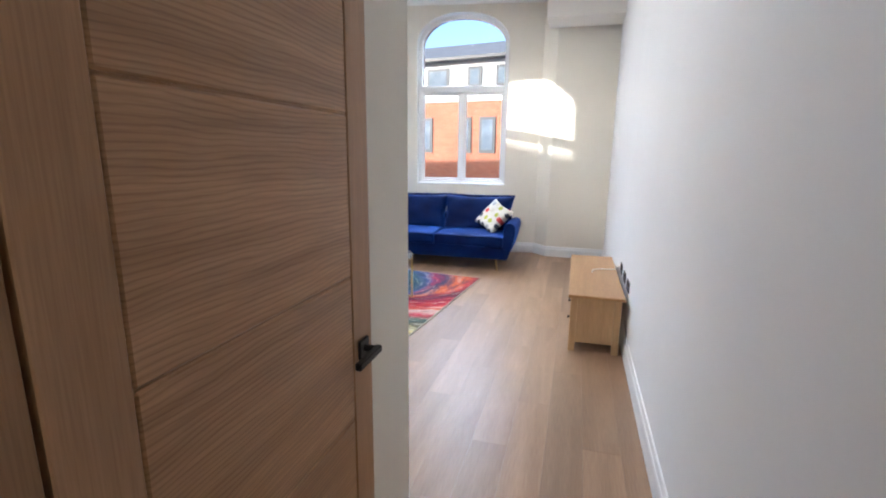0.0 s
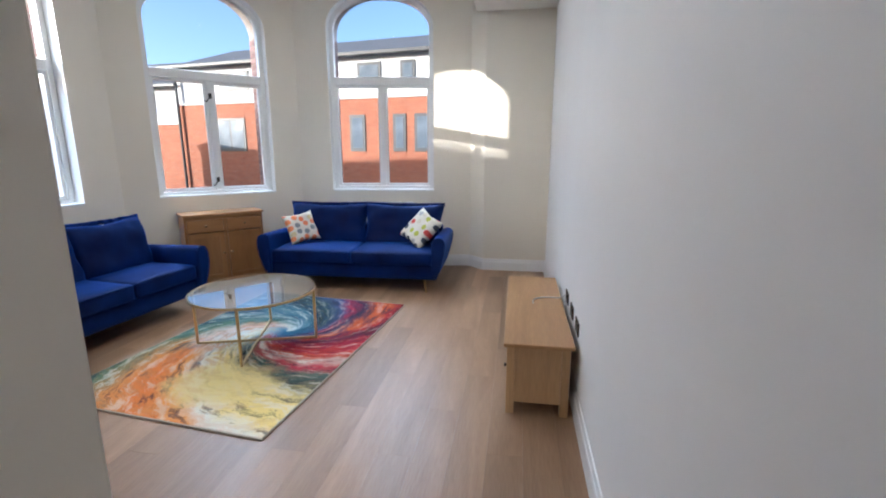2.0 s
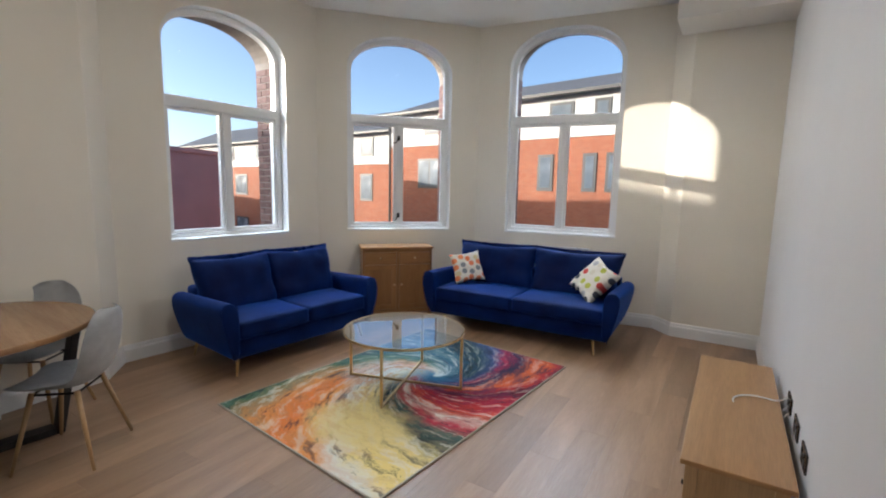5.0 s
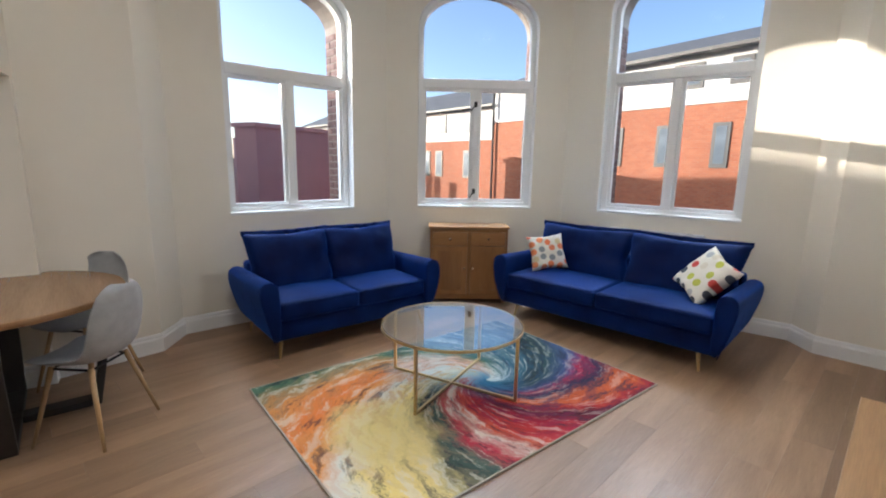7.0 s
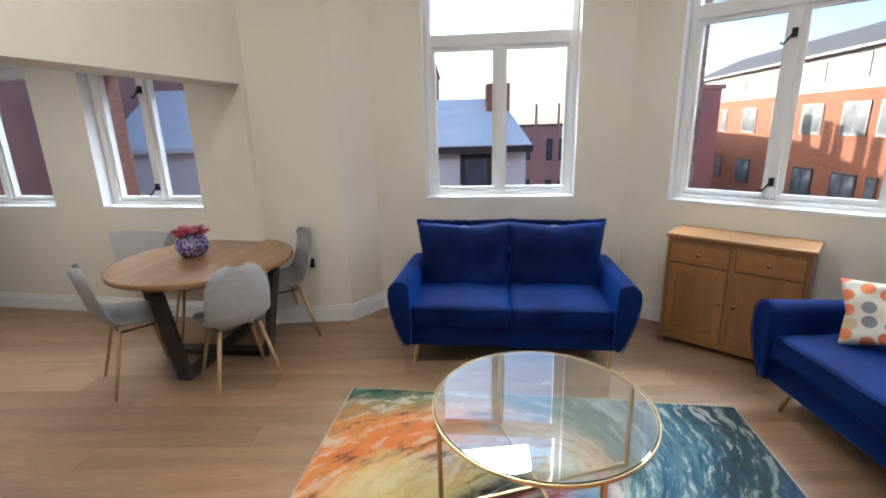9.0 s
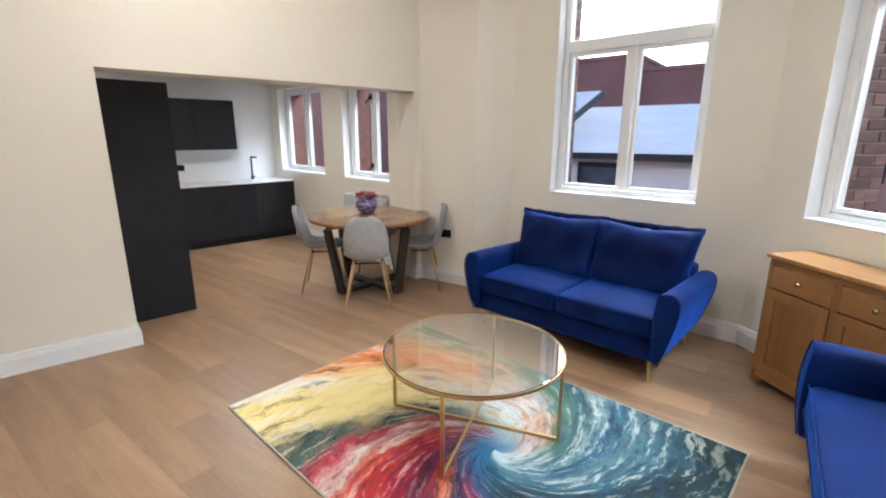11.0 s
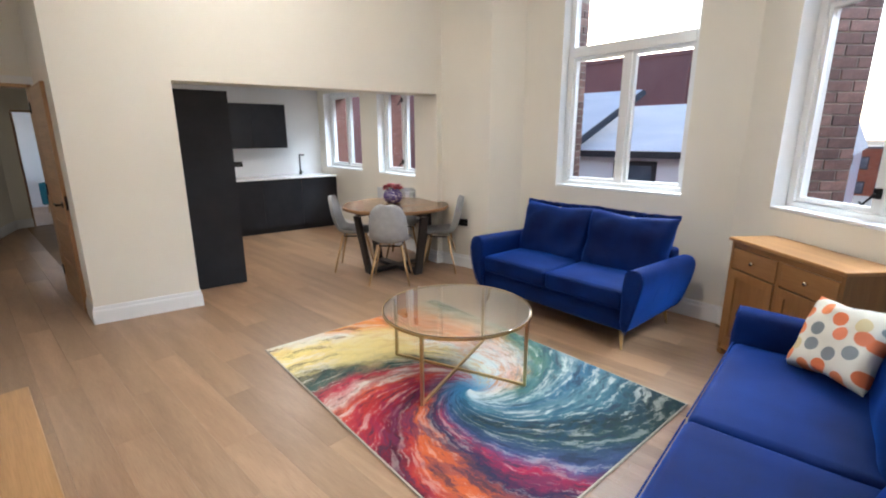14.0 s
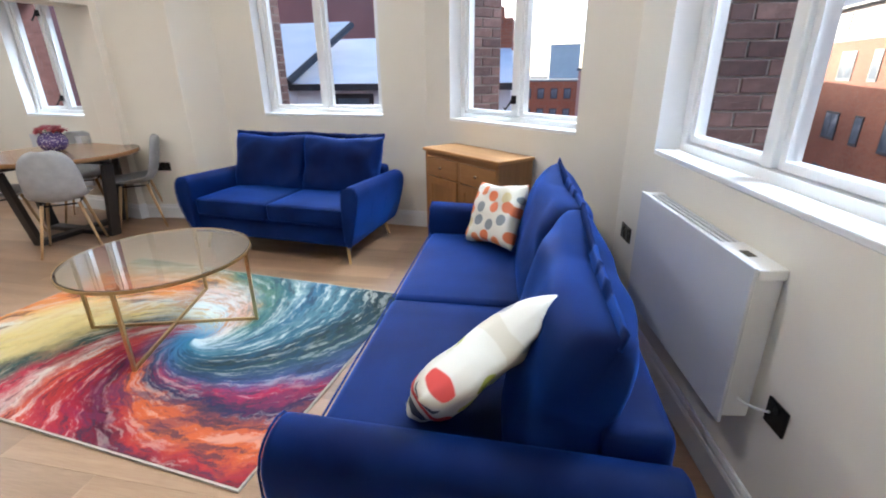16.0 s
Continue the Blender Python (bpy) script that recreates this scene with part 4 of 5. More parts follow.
def chair_shell():
    """One moulded seat-and-back shell, padded."""
    prof = [(-0.215, 0.445), (-0.19, 0.462), (-0.10, 0.455), (0.0, 0.445), (0.10, 0.448), (0.165, 0.475), (0.20, 0.53), (0.222, 0.60), (0.245, 0.70), (0.262, 0.79), (0.272, 0.85), (0.274, 0.875)]
    half = [0.15, 0.205, 0.225, 0.228, 0.222, 0.21, 0.205, 0.205, 0.20, 0.175, 0.125, 0.06]
    bm = bmesh.new()
    nw = 12
    layers = []
    for side in (0, 1):
        g = []
        for i, ((y, z), h) in enumerate(zip(prof, half)):
            j0, j1 = max(0, i - 1), min(len(prof) - 1, i + 1)
            ty, tz = prof[j1][0] - prof[j0][0], prof[j1][1] - prof[j0][1]
            ln = math.hypot(ty, tz)
            ny, nz = tz / ln, -ty / ln
            row = []
            for k in range(nw + 1):
                u = 2 * k / nw - 1
                curl = 0.055 * abs(u) ** 2.5 * (0.45 if i < 3 else 1)
                th = 0.013 * math.sqrt(max(0.0, 1 - abs(u) ** 4)) * (0.4 if i in (0, len(prof) - 1) else 1) + 0.002
                off = -curl + (th if side else -th)
                row.append(bm.verts.new((u * h, y + ny * off, z + nz * off)))
            g.append(row)
        layers.append(g)
    a, c = layers
    R, K = len(prof), nw + 1
    for i in range(R - 1):
        for k in range(K - 1):
            bm.faces.new((a[i][k], a[i][k + 1], a[i + 1][k + 1], a[i + 1][k]))
            bm.faces.new((c[i][k], c[i + 1][k], c[i + 1][k + 1], c[i][k + 1]))
    loop = [(0, k) for k in range(K - 1)] + [(i, K - 1) for i in range(R - 1)] + [(R - 1, k) for k in range(K - 1, 0, -1)] + [(i, 0) for i in range(R - 1, 0, -1)]
    for n2 in range(len(loop)):
        (i, k), (p, q) = loop[n2], loop[(n2 + 1) % len(loop)]
        bm.faces.new((a[i][k], c[i][k], c[p][q], a[p][q]))
    return bm


def dining_chair(m):
    ch = thing("dining_chair", m, "grey upholstered shell dining chair on slim wooden legs", "chair", "chairs round the dining table")
    sh = part("shell", chair_shell(), GREY_CLOTH, ch, smooth=True)
    sh.modifiers.new("round", "SUBSURF").levels = 1
    sh.modifiers["round"].render_levels = 1
    for sx in (-1, 1):
        for sy in (-1, 1):
            lg2 = bmesh.new()
            rod(lg2, (sx * 0.215, sy * 0.20 + 0.01, 0.0), (sx * 0.125, sy * 0.11, 0.425), 0.009, 0.015, 12)
            part("leg", lg2, BEECH, ch, "turned light wood leg", smooth=True)
    for s in (-1, 1):
        br = bmesh.new()
        rod(br, (-0.125, s * 0.11, 0.415), (0.125, s * 0.11, 0.415), 0.007, 0.007, 8)
        part("crossbar", br, IRON, ch)
        br = bmesh.new()
        rod(br, (s * 0.125, -0.10, 0.415), (s * 0.125, 0.10, 0.415), 0.007, 0.007, 8)
        part("seat_rail", br, IRON, ch)
    return ch


CHAIRS = ((42.5, 0.53), (-45, 0.50), (127, 0.52), (218, 0.54))
first = None
for ang2, rad in CHAIRS:
    a = radians(ang2)
    mm = pose(DT.x + rad * math.cos(a), DT.y + rad * math.sin(a), 0, 0, 0, ang2 - 90)
    if first is None:
        first = dining_chair(mm)
    else:
        copy_thing(first, mm)

VASE, nt, b = material("blue_white_mosaic_vase", 0.2)
vor = node(nt, "ShaderNodeTexVoronoi", Scale=55.0)
nt.links.new(coords(nt), vor.inputs["Vector"])
nt.links.new(ramp(nt, vor.outputs["Distance"], [(0.25, (0.62, 0.58, 0.66)), (0.42, (0.10, 0.07, 0.22))]), b.inputs["Base Color"])
PETAL = mottled("red_petal", (0.30, 0.015, 0.03), (0.48, 0.05, 0.09), 30, 0.7, 200, 0.1)
PETAL_PINK = mottled("pink_petal", (0.50, 0.10, 0.16), (0.62, 0.22, 0.26), 30, 0.7, 200, 0.1)
LEAF = mottled("dark_leaf", (0.03, 0.06, 0.02), (0.05, 0.09, 0.03), 20, 0.6, 150, 0.1)
vase = thing("flower_vase", pose(-3.94, 2.24, 0.769), "round blue and white vase of red artificial flowers on the table", "vase")
part("pot", lathe([(0.050, 0.0), (0.085, 0.015), (0.112, 0.055), (0.117, 0.095), (0.100, 0.135), (0.078, 0.155), (0.080, 0.166), (0.071, 0.166), (0.066, 0.150)], 40), VASE, vase, smooth=True)
rng = random.Random(4)
for k in range(15):
    a, rad = k * 2.4, 0.020 + 0.085 * math.sqrt(k / 15)
    cx, cy, cz = rad * math.cos(a), rad * math.sin(a), 0.245 - rad * 0.5 + rng.uniform(-0.012, 0.022)
    fb = bmesh.new()
    for p in range(9):
        b2 = p * 2.4
        tilt = 18 + 6 * p
        fm = pose(cx, cy, cz) @ pose(0, 0, 0, 0, 0, math.degrees(b2)) @ pose(0, 0, 0, 0, tilt, 0)
        vs = [fb.verts.new(fm @ Vector(q)) for q in ((0, -0.008, 0), (0.020, -0.020, 0.014), (0.040, 0.0, 0.018), (0.020, 0.020, 0.014), (0, 0.008, 0))]
        fb.faces.new(vs)
    bmesh.ops.solidify(fb, geom=fb.faces[:], thickness=0.0015)
    part("flower", fb, PETAL if k % 3 else PETAL_PINK, vase)
    st = bmesh.new()
    rod(st, (cx * 0.3, cy * 0.3, 0.08), (cx, cy, cz), 0.003, 0.002, 6)
    part("stem", st, LEAF, vase)

# ---- kitchen ----


def unit(name, x0, x1, y0, y1, z0, z1, doors, label, face="y", gap=0.003):
    k = thing(name, KITCHEN @ pose(0, 0, 0), label, "kitchen unit", "black kitchen units")
    part("body", boxes((x0, x1, y0, y1 - 0.021, z0, z1)), BLACK_UNIT, k)
    w = (x1 - x0) / doors
    for i in range(doors):
        part("door", boxes((x0 + i * w + gap, x0 + (i + 1) * w - gap, y1 - 0.0205, y1, z0 + gap, z1 - gap, 0.0015, 1)), BLACK_UNIT, k)
    return k


FRONT = KY + 0.62
tall = thing("tall_cabinet", KITCHEN @ pose(0, 0, 0), "full-height matt black kitchen cabinet with a plain end panel", "kitchen unit", "black kitchen units")
part("end_panel", boxes((2.10, 2.66, -0.70, -0.68, 0.0, 1.985, 0.001, 1)), BLACK_UNIT, tall)
part("body", boxes((2.12, 2.98, -1.90, -0.701, 0.0, 1.985)), BLACK_UNIT, tall)
for i in range(2):
    part("door", boxes((2.098, 2.1195, -1.895 + i * 0.595, -1.31 + i * 0.595, 0.10, 1.98, 0.0015, 1)), BLACK_UNIT, tall)
X0, X1 = -0.118, 2.4
nu = 4
for i in range(nu):
    w = (X1 - X0) / nu
    unit("base_cabinet", X0 + i * w, X0 + (i + 1) * w, KY + 0.002, FRONT, 0.10, 0.868, 1, "matt black handleless base cabinet below the white worktop")
pl = link_bm("plinth", boxes((X0, X1, FRONT - 0.07, FRONT - 0.05, 0.0, 0.098)), BLACK_UNIT)
pl.matrix_world = KITCHEN
tagged(pl, "matt black plinth below the base cabinets", "plinth", kind="structure")
wt = link_bm("worktop", boxes((X0, X1, KY + 0.002, FRONT + 0.02, 0.87, 0.892, 0.002, 1)), WORKTOP)
wt.matrix_world = KITCHEN
tagged(wt, "white stone kitchen worktop along the back wall", "worktop")
for i in range(2):
    unit("wall_cabinet", 0.60 + i * 0.55, 1.15 + i * 0.55, KY + 0.002, KY + 0.36, 1.36, 2.05, 1, "matt black wall cabinet above the worktop")
tap = thing("kitchen_tap", KITCHEN @ pose(0.33, KY + 0.13, 0.893), "matt black angular kitchen tap on the worktop", "tap")
tb = bmesh.new()
rod(tb, (0, 0, 0), (0, 0, 0.06), 0.024, 0.024, 16)
part("base", tb, IRON, tap, smooth=True)
tb = bmesh.new()
rod(tb, (0, 0, 0.061), (0, 0, 0.33), 0.013, 0.013, 14)
part("column", tb, IRON, tap, smooth=True)
part("spout", boxes((-0.011, 0.011, 0.0, 0.20, 0.33, 0.352, 0.003)), IRON, tap)
part("lever", boxes((-0.055, -0.0245, -0.007, 0.007, 0.03, 0.044, 0.003)), IRON, tap)
sk = KITCHEN @ pose(1.33, KY, 1.10, 0, 0, 180)
socket(sk, "black nickel double socket on the white kitchen wall")

# ---- flush ceiling lights, unseen, added to brighten the rooms ----
LED = bpy.data.materials.new("lit_diffuser")
LED.use_nodes = True
lb = LED.node_tree.nodes["Principled BSDF"]
lb.inputs["Emission Color"].default_value = (1.0, 0.96, 0.90, 1)
lb.inputs["Emission Strength"].default_value = 3.5
for x, y, z, watts in CEILING_LIGHTS:
    fl2 = thing("ceiling_light", pose(x, y, z), "unseen round flush white ceiling light, lit, added to brighten the room", "ceiling light", "flush ceiling lights")
    bm = lathe([(0.175, -0.03), (0.18, -0.02), (0.18, 0.018), (0.0, 0.018)][:3], 40)
    part("rim", bm, PLASTIC_WHITE, fl2, smooth=False)
    part("diffuser", lathe([(0.16, -0.036), (0.165, -0.0305)], 40), LED, fl2)

# ---- oak door, frame, hall ----
DX0, DX1 = -1.005, -0.17
fr = thing("door_1", pose(0, 0, 0), "light oak door lining round the hall doorway", "door frame", kind="structure")
for nm, x0, x1 in (("jamb", DX0, DX0 + 0.03), ("jamb", DX1 - 0.03, DX1)):
    part(nm, boxes((x0, x1, DOOR_Y - 0.125, DOOR_Y + 0.005, 0.0, 2.018, 0.002, 1)), DOOR_Z_GRAIN, fr)
part("head", boxes((DX0 + 0.0305, DX1 - 0.0305, DOOR_Y - 0.125, DOOR_Y + 0.005, 1.988, 2.018, 0.002, 1)), OAK_X, fr)
arc = thing("trim_door", pose(0, 0, 0), "white moulded architrave round the hall doorway", "architrave", kind="structure")
part("upright", boxes((DX1 + 0.001, DX1 + 0.065, DOOR_Y + 0.001, DOOR_Y + 0.018, 0.153, 2.085, 0.004)), TRIM, arc)
part("upright", boxes((DX1 + 0.001, DX1 + 0.067, DOOR_Y + 0.001, DOOR_Y + 0.024, 0.0, 0.152, 0.004)), TRIM, arc)
part("head", boxes((DX0 - 0.02, DX1 + 0.0005, DOOR_Y + 0.001, DOOR_Y + 0.018, 2.019, 2.085, 0.004)), TRIM, arc)
LEAF_W, LEAF_H = 0.815, 1.975
dl = thing("door_leaf", pose(-0.995, DOOR_Y + 0.012, 0.008, 0, 0, 0), "open light oak door with level-grain panels and black lever handle", "door")
T = 0.022
part("stile", boxes((-T, T, 0.0, 0.105, 0.0, LEAF_H, 0.002, 1)), DOOR_Z_GRAIN, dl)
part("stile", boxes((-T, T, LEAF_W - 0.105, LEAF_W, 0.0, LEAF_H, 0.002, 1)), DOOR_Z_GRAIN, dl)
rows = 5
hgt = LEAF_H / rows
for k in range(rows):
    part("panel", boxes((-T + 0.001, T - 0.001, 0.1075, LEAF_W - 0.1075, k * hgt + 0.002, (k + 1) * hgt - 0.002, 0.004, 1)), DOOR_Y_GRAIN, dl)
part("core", boxes((-T + 0.006, T - 0.006, 0.10, LEAF_W - 0.10, 0.004, LEAF_H - 0.004)), DOOR_Z_GRAIN, dl)
for s in (-1, 1):
    hd = bmesh.new()
    box(hd, min(s * T, s * (T + 0.009)), max(s * T, s * (T + 0.009)), LEAF_W - 0.085, LEAF_W - 0.033, 0.949, 1.001, 0.002, 1)
    rod(hd, (s * (T + 0.008), LEAF_W - 0.059, 0.975), (s * (T + 0.045), LEAF_W - 0.059, 0.975), 0.010, 0.010, 12)
    box(hd, min(s * (T + 0.036), s * (T + 0.054)), max(s * (T + 0.036), s * (T + 0.054)), LEAF_W - 0.175, LEAF_W - 0.047, 0.965, 0.985, 0.003, 1)
    part("handle", hd, IRON, dl, "matt black square lever handle")
part("latch_plate", boxes((-0.012, 0.012, LEAF_W + 0.0002, LEAF_W + 0.002, 0.93, 1.05)), IRON, dl)
for z in (0.2, 1.0, 1.75):
    hb = bmesh.new()
    rod(hb, (T + 0.004, -0.004, z), (T + 0.004, -0.004, z + 0.1), 0.007, 0.007, 10)
    part("hinge", hb, IRON, dl)

HALL_H = 2.6
HALL = [(-0.15, 0.495), (-0.50, -2.9), (-0.95, -4.3)]
wall("wall_hall_east", HALL[0], HALL[1], HALL_H, 0.12)
wall("wall_hall_corner", HALL[1], HALL[2], HALL_H, 0.12)
wall("wall_hall_end", HALL[2], (-2.0, -4.7), HALL_H, 0.12, [(0.25, 0.93, 0.0, 2.0, 0)])
wall("wall_hall_west", (-1.98, -4.7), (-1.10, 0.50), HALL_H, 0.12)
skirting([HALL[0], HALL[1], HALL[2], (-0.95 - 0.25 * 0.934, -4.3 - 0.25 * 0.356)])
tagged(link_bm("ceiling_hall", boxes((-3.4, 1.6, -7.6, 0.495, HALL_H, HALL_H + 0.1)), CEIL), "white hall ceiling", "ceiling", kind="structure")
heater(frame_between(HALL[0], HALL[1])[0] @ pose(2.2, 0, 0), 0.7, 0.30, 0.85, "slim white panel heater on the hall wall", False)
em, _ = frame_between(HALL[2], (-2.0, -4.7))
df = thing("door_2", em, "dark door frame of the far bedroom doorway", "door frame", kind="structure")
for x0, x1, z0, z1 in ((0.252, 0.282, 0, 1.998), (0.898, 0.928, 0, 1.998), (0.2825, 0.8975, 1.968, 1.998)):
    part("jamb", boxes((x0, x1, -0.006, 0.126, z0, z1)), DOOR_Z_GRAIN, df)
# far room with a teal armchair
wall("wall_far_east", (1.4, -4.4), (1.4, -7.4), HALL_H, 0.12, [(0.6, 2.2, 0.9, 2.1, 0)], [KITCHEN_WALL, TRIM])
wall("wall_far_end", (1.4, -7.4), (-3.2, -7.4), HALL_H, 0.12, (), [KITCHEN_WALL, TRIM])
wall("wall_far_west", (-3.2, -7.4), (-3.2, -4.6), HALL_H, 0.12, [(0.5, 2.3, 0.9, 2.1, 0)], [KITCHEN_WALL, TRIM])
TEAL = mottled("teal_velvet", (0.01, 0.10, 0.13), (0.02, 0.15, 0.18), 4, 0.8, 260, 0.2)
arm = thing("armchair", pose(-1.98, -6.4, 0, 0, 0, 160), "teal velvet armchair in the far room", "armchair")
part("seat", boxes((-0.28, 0.28, -0.30, 0.25, 0.16, 0.44, 0.05, 3)), TEAL, arm, smooth=True)
part("backrest", boxes((-0.36, 0.36, 0.251, 0.40, 0.16, 0.85, 0.05, 3)), TEAL, arm, smooth=True)
for s in (-1, 1):
    part("arm", boxes((min(s * 0.281, s * 0.38), max(s * 0.281, s * 0.38), -0.30, 0.25, 0.16, 0.62, 0.035, 3)), TEAL, arm, smooth=True)
    for y in (-0.24, 0.3):
        lg3 = bmesh.new()
        rod(lg3, (s * 0.3, y, 0), (s * 0.28, y, 0.165), 0.012, 0.018, 10)
        part("leg", lg3, BEECH, arm)
# ---- outside ----
BRICK, nt, b = material("red_brick_outside", 0.85)
brk = nt.nodes.new("ShaderNodeTexBrick")
brk.inputs["Scale"].default_value = 1.0
brk.inputs["Brick Width"].default_value = 0.225
brk.inputs["Row Height"].default_value = 0.075
brk.inputs["Mortar Size"].default_value = 0.006
brk.inputs["Color1"].default_value = (0.30, 0.085, 0.04, 1)
brk.inputs["Color2"].default_value = (0.38, 0.125, 0.06, 1)
brk.inputs["Mortar"].default_value = (0.28, 0.20, 0.15, 1)
bc = nt.nodes.new("ShaderNodeTexCoord")
bs = nt.nodes.new("ShaderNodeSeparateXYZ")
bb = nt.nodes.new("ShaderNodeCombineXYZ")
nt.links.new(bc.outputs["Object"], bs.inputs[0])
nt.links.new(calc(nt, "ADD", bs.outputs[0], bs.outputs[1]), bb.inputs[0])
nt.links.new(bs.outputs[2], bb.inputs[1])
nt.links.new(bb.outputs[0], brk.inputs["Vector"])
tint = node(nt, "ShaderNodeTexNoise", Scale=0.35, Detail=4.0)
nt.links.new(bc.outputs["Object"], tint.inputs["Vector"])
nt.links.new(blend(nt, 1.0, brk.outputs["Color"], ramp(nt, tint.outputs["Fac"], [(0.3, (0.78, 0.75, 0.75)), (0.7, (1, 1, 1))]), "MULTIPLY"), b.inputs["Base Color"])
relief(nt, b, brk.outputs["Fac"], 0.3, -0.004)
OWN_BRICK = mottled("dark_weathered_brick", (0.150, 0.062, 0.047), (0.215, 0.095, 0.072), 7, 0.85, 60, 0.4, stretch=(1, 1, 3))
# next two bricks: distant haze is mixed into the base colour as mauve
HAZY_BRICK = mottled("haze_tinted_brick", (0.42, 0.22, 0.21), (0.50, 0.27, 0.25), 0.6, 0.85, 14, 0.2)
FACTORY_HAZE_BRICK = mottled("darker_haze_brick", (0.25, 0.115, 0.10), (0.32, 0.155, 0.135), 0.4, 0.85, 14, 0.2)
SHED_WHITE = mottled("white_painted_masonry", (0.80, 0.81, 0.83), (0.85, 0.86, 0.88), 0.6, 0.8, 20, 0.1)
RENDER = mottled("white_render", (0.54, 0.545, 0.55), (0.60, 0.605, 0.61), 0.5, 0.85, 30, 0.1)
SLATE = mottled("slate_roof", (0.115, 0.12, 0.13), (0.15, 0.155, 0.165), 0.8, 0.6, 12, 0.3, stretch=(1, 1, 4))
# workshop slate: pale blue base colour imitates bright sky reflected on the roof
SHED_SKY_SLATE = mottled("slate_painted_sky_sheen", (0.66, 0.74, 0.82), (0.78, 0.84, 0.90), 0.8, 0.5, 14, 0.3, stretch=(1, 1, 5))
ASPHALT = mottled("asphalt", (0.045, 0.045, 0.047), (0.06, 0.06, 0.062), 0.2, 0.9, 20, 0.2)
FRAME_DARK = mottled("dark_window_frame", (0.03, 0.03, 0.033), (0.04, 0.04, 0.043), 4, 0.5, 50, 0.05)
# pale end of the ramp paints reflected sky onto the distant panes
FAR_GLASS, nt, b = material("far_glass_painted_sky", 0.3, spec=0.06)
far = node(nt, "ShaderNodeTexNoise", Scale=0.6, Detail=2.0)
nt.links.new(coords(nt), far.inputs["Vector"])
nt.links.new(ramp(nt, far.outputs["Fac"], [(0.38, (0.05, 0.07, 0.09)), (0.52, (0.15, 0.18, 0.22)), (0.64, (0.48, 0.50, 0.52))]), b.inputs["Base Color"])
CONCRETE = mottled("pinkish_concrete", (0.48, 0.33, 0.30), (0.55, 0.39, 0.35), 0.5, 0.85, 10, 0.2)
GROUND_Z = -7.0
tagged(link_bm("ground", boxes((-900, 900, -900, 900, GROUND_Z - 1, GROUND_Z)), ASPHALT), "dark asphalt ground far below the windows", "ground", kind="structure")

# own brick facade outside the plaster
MORTAR = mottled("grey_lime_mortar", (0.20, 0.165, 0.14), (0.27, 0.225, 0.19), 9, 0.9, 70, 0.3)
REVEALS = []
for i, (p, q, h) in enumerate(((A1, B1, H1), (B1, B2, H2), (B2, B3, H3))):
    fm, fl = frame_between(p, q)
    bm = wall_mesh(fl + 0.56, 4.6, 0.32, [(h[0] + 0.28 - (0.06, -0.015, -0.015)[i], h[1] + 0.28 + (-0.015, -0.015, -0.015)[i], h[2] - 0.03, h[3], h[4] + (0.0, 0.05, 0.05)[i])], -1.0)
    ob = link_bm("wall_outer_" + ("west", "corner", "north")[i], bm, [OWN_BRICK, MORTAR])
    ob.matrix_world = fm @ pose(-0.28, 0.222, 0)
    tagged(ob, "red brick outer face of the bay", "wall", kind="structure")
    REVEALS.append((ob, h[0] + 0.28 - (0.06, -0.015, -0.015)[i], h[1] + 0.28 - 0.015, h[2] - 0.03, h[3]))
bm = wall_mesh(lk + 0.9, 3.0, 0.20, [(0.26 + 0.3, 1.60 + 0.3, K_SILL - 0.03, 2.24, 0), (2.12 + 0.3, 3.15 + 0.3, K_SILL - 0.03, 2.24, 0)], -1.0)
ob = link_bm("wall_outer_kitchen", bm, [OWN_BRICK, OWN_BRICK])
ob.matrix_world = mk @ pose(-0.3, 0.222, 0)
tagged(ob, "red brick outer face of the kitchen", "wall", kind="structure")


def far_window(parent, m, w, h, bars=1):
    wd = part("window", boxes((-w / 2 - 0.03, w / 2 + 0.03, -0.02, 0.06, -0.03, h + 0.03)), FRAME_DARK, parent)
    wd.matrix_local = m
    n = bars + 1
    pw = (w - 0.16 - 0.08 * bars) / n
    for k in range(n):
        x0 = -w / 2 + 0.08 + k * (pw + 0.08)
        part("pane", boxes((x0, x0 + pw, -0.028, -0.0205, 0.10, h - 0.08)), FAR_GLASS, wd)
    return wd


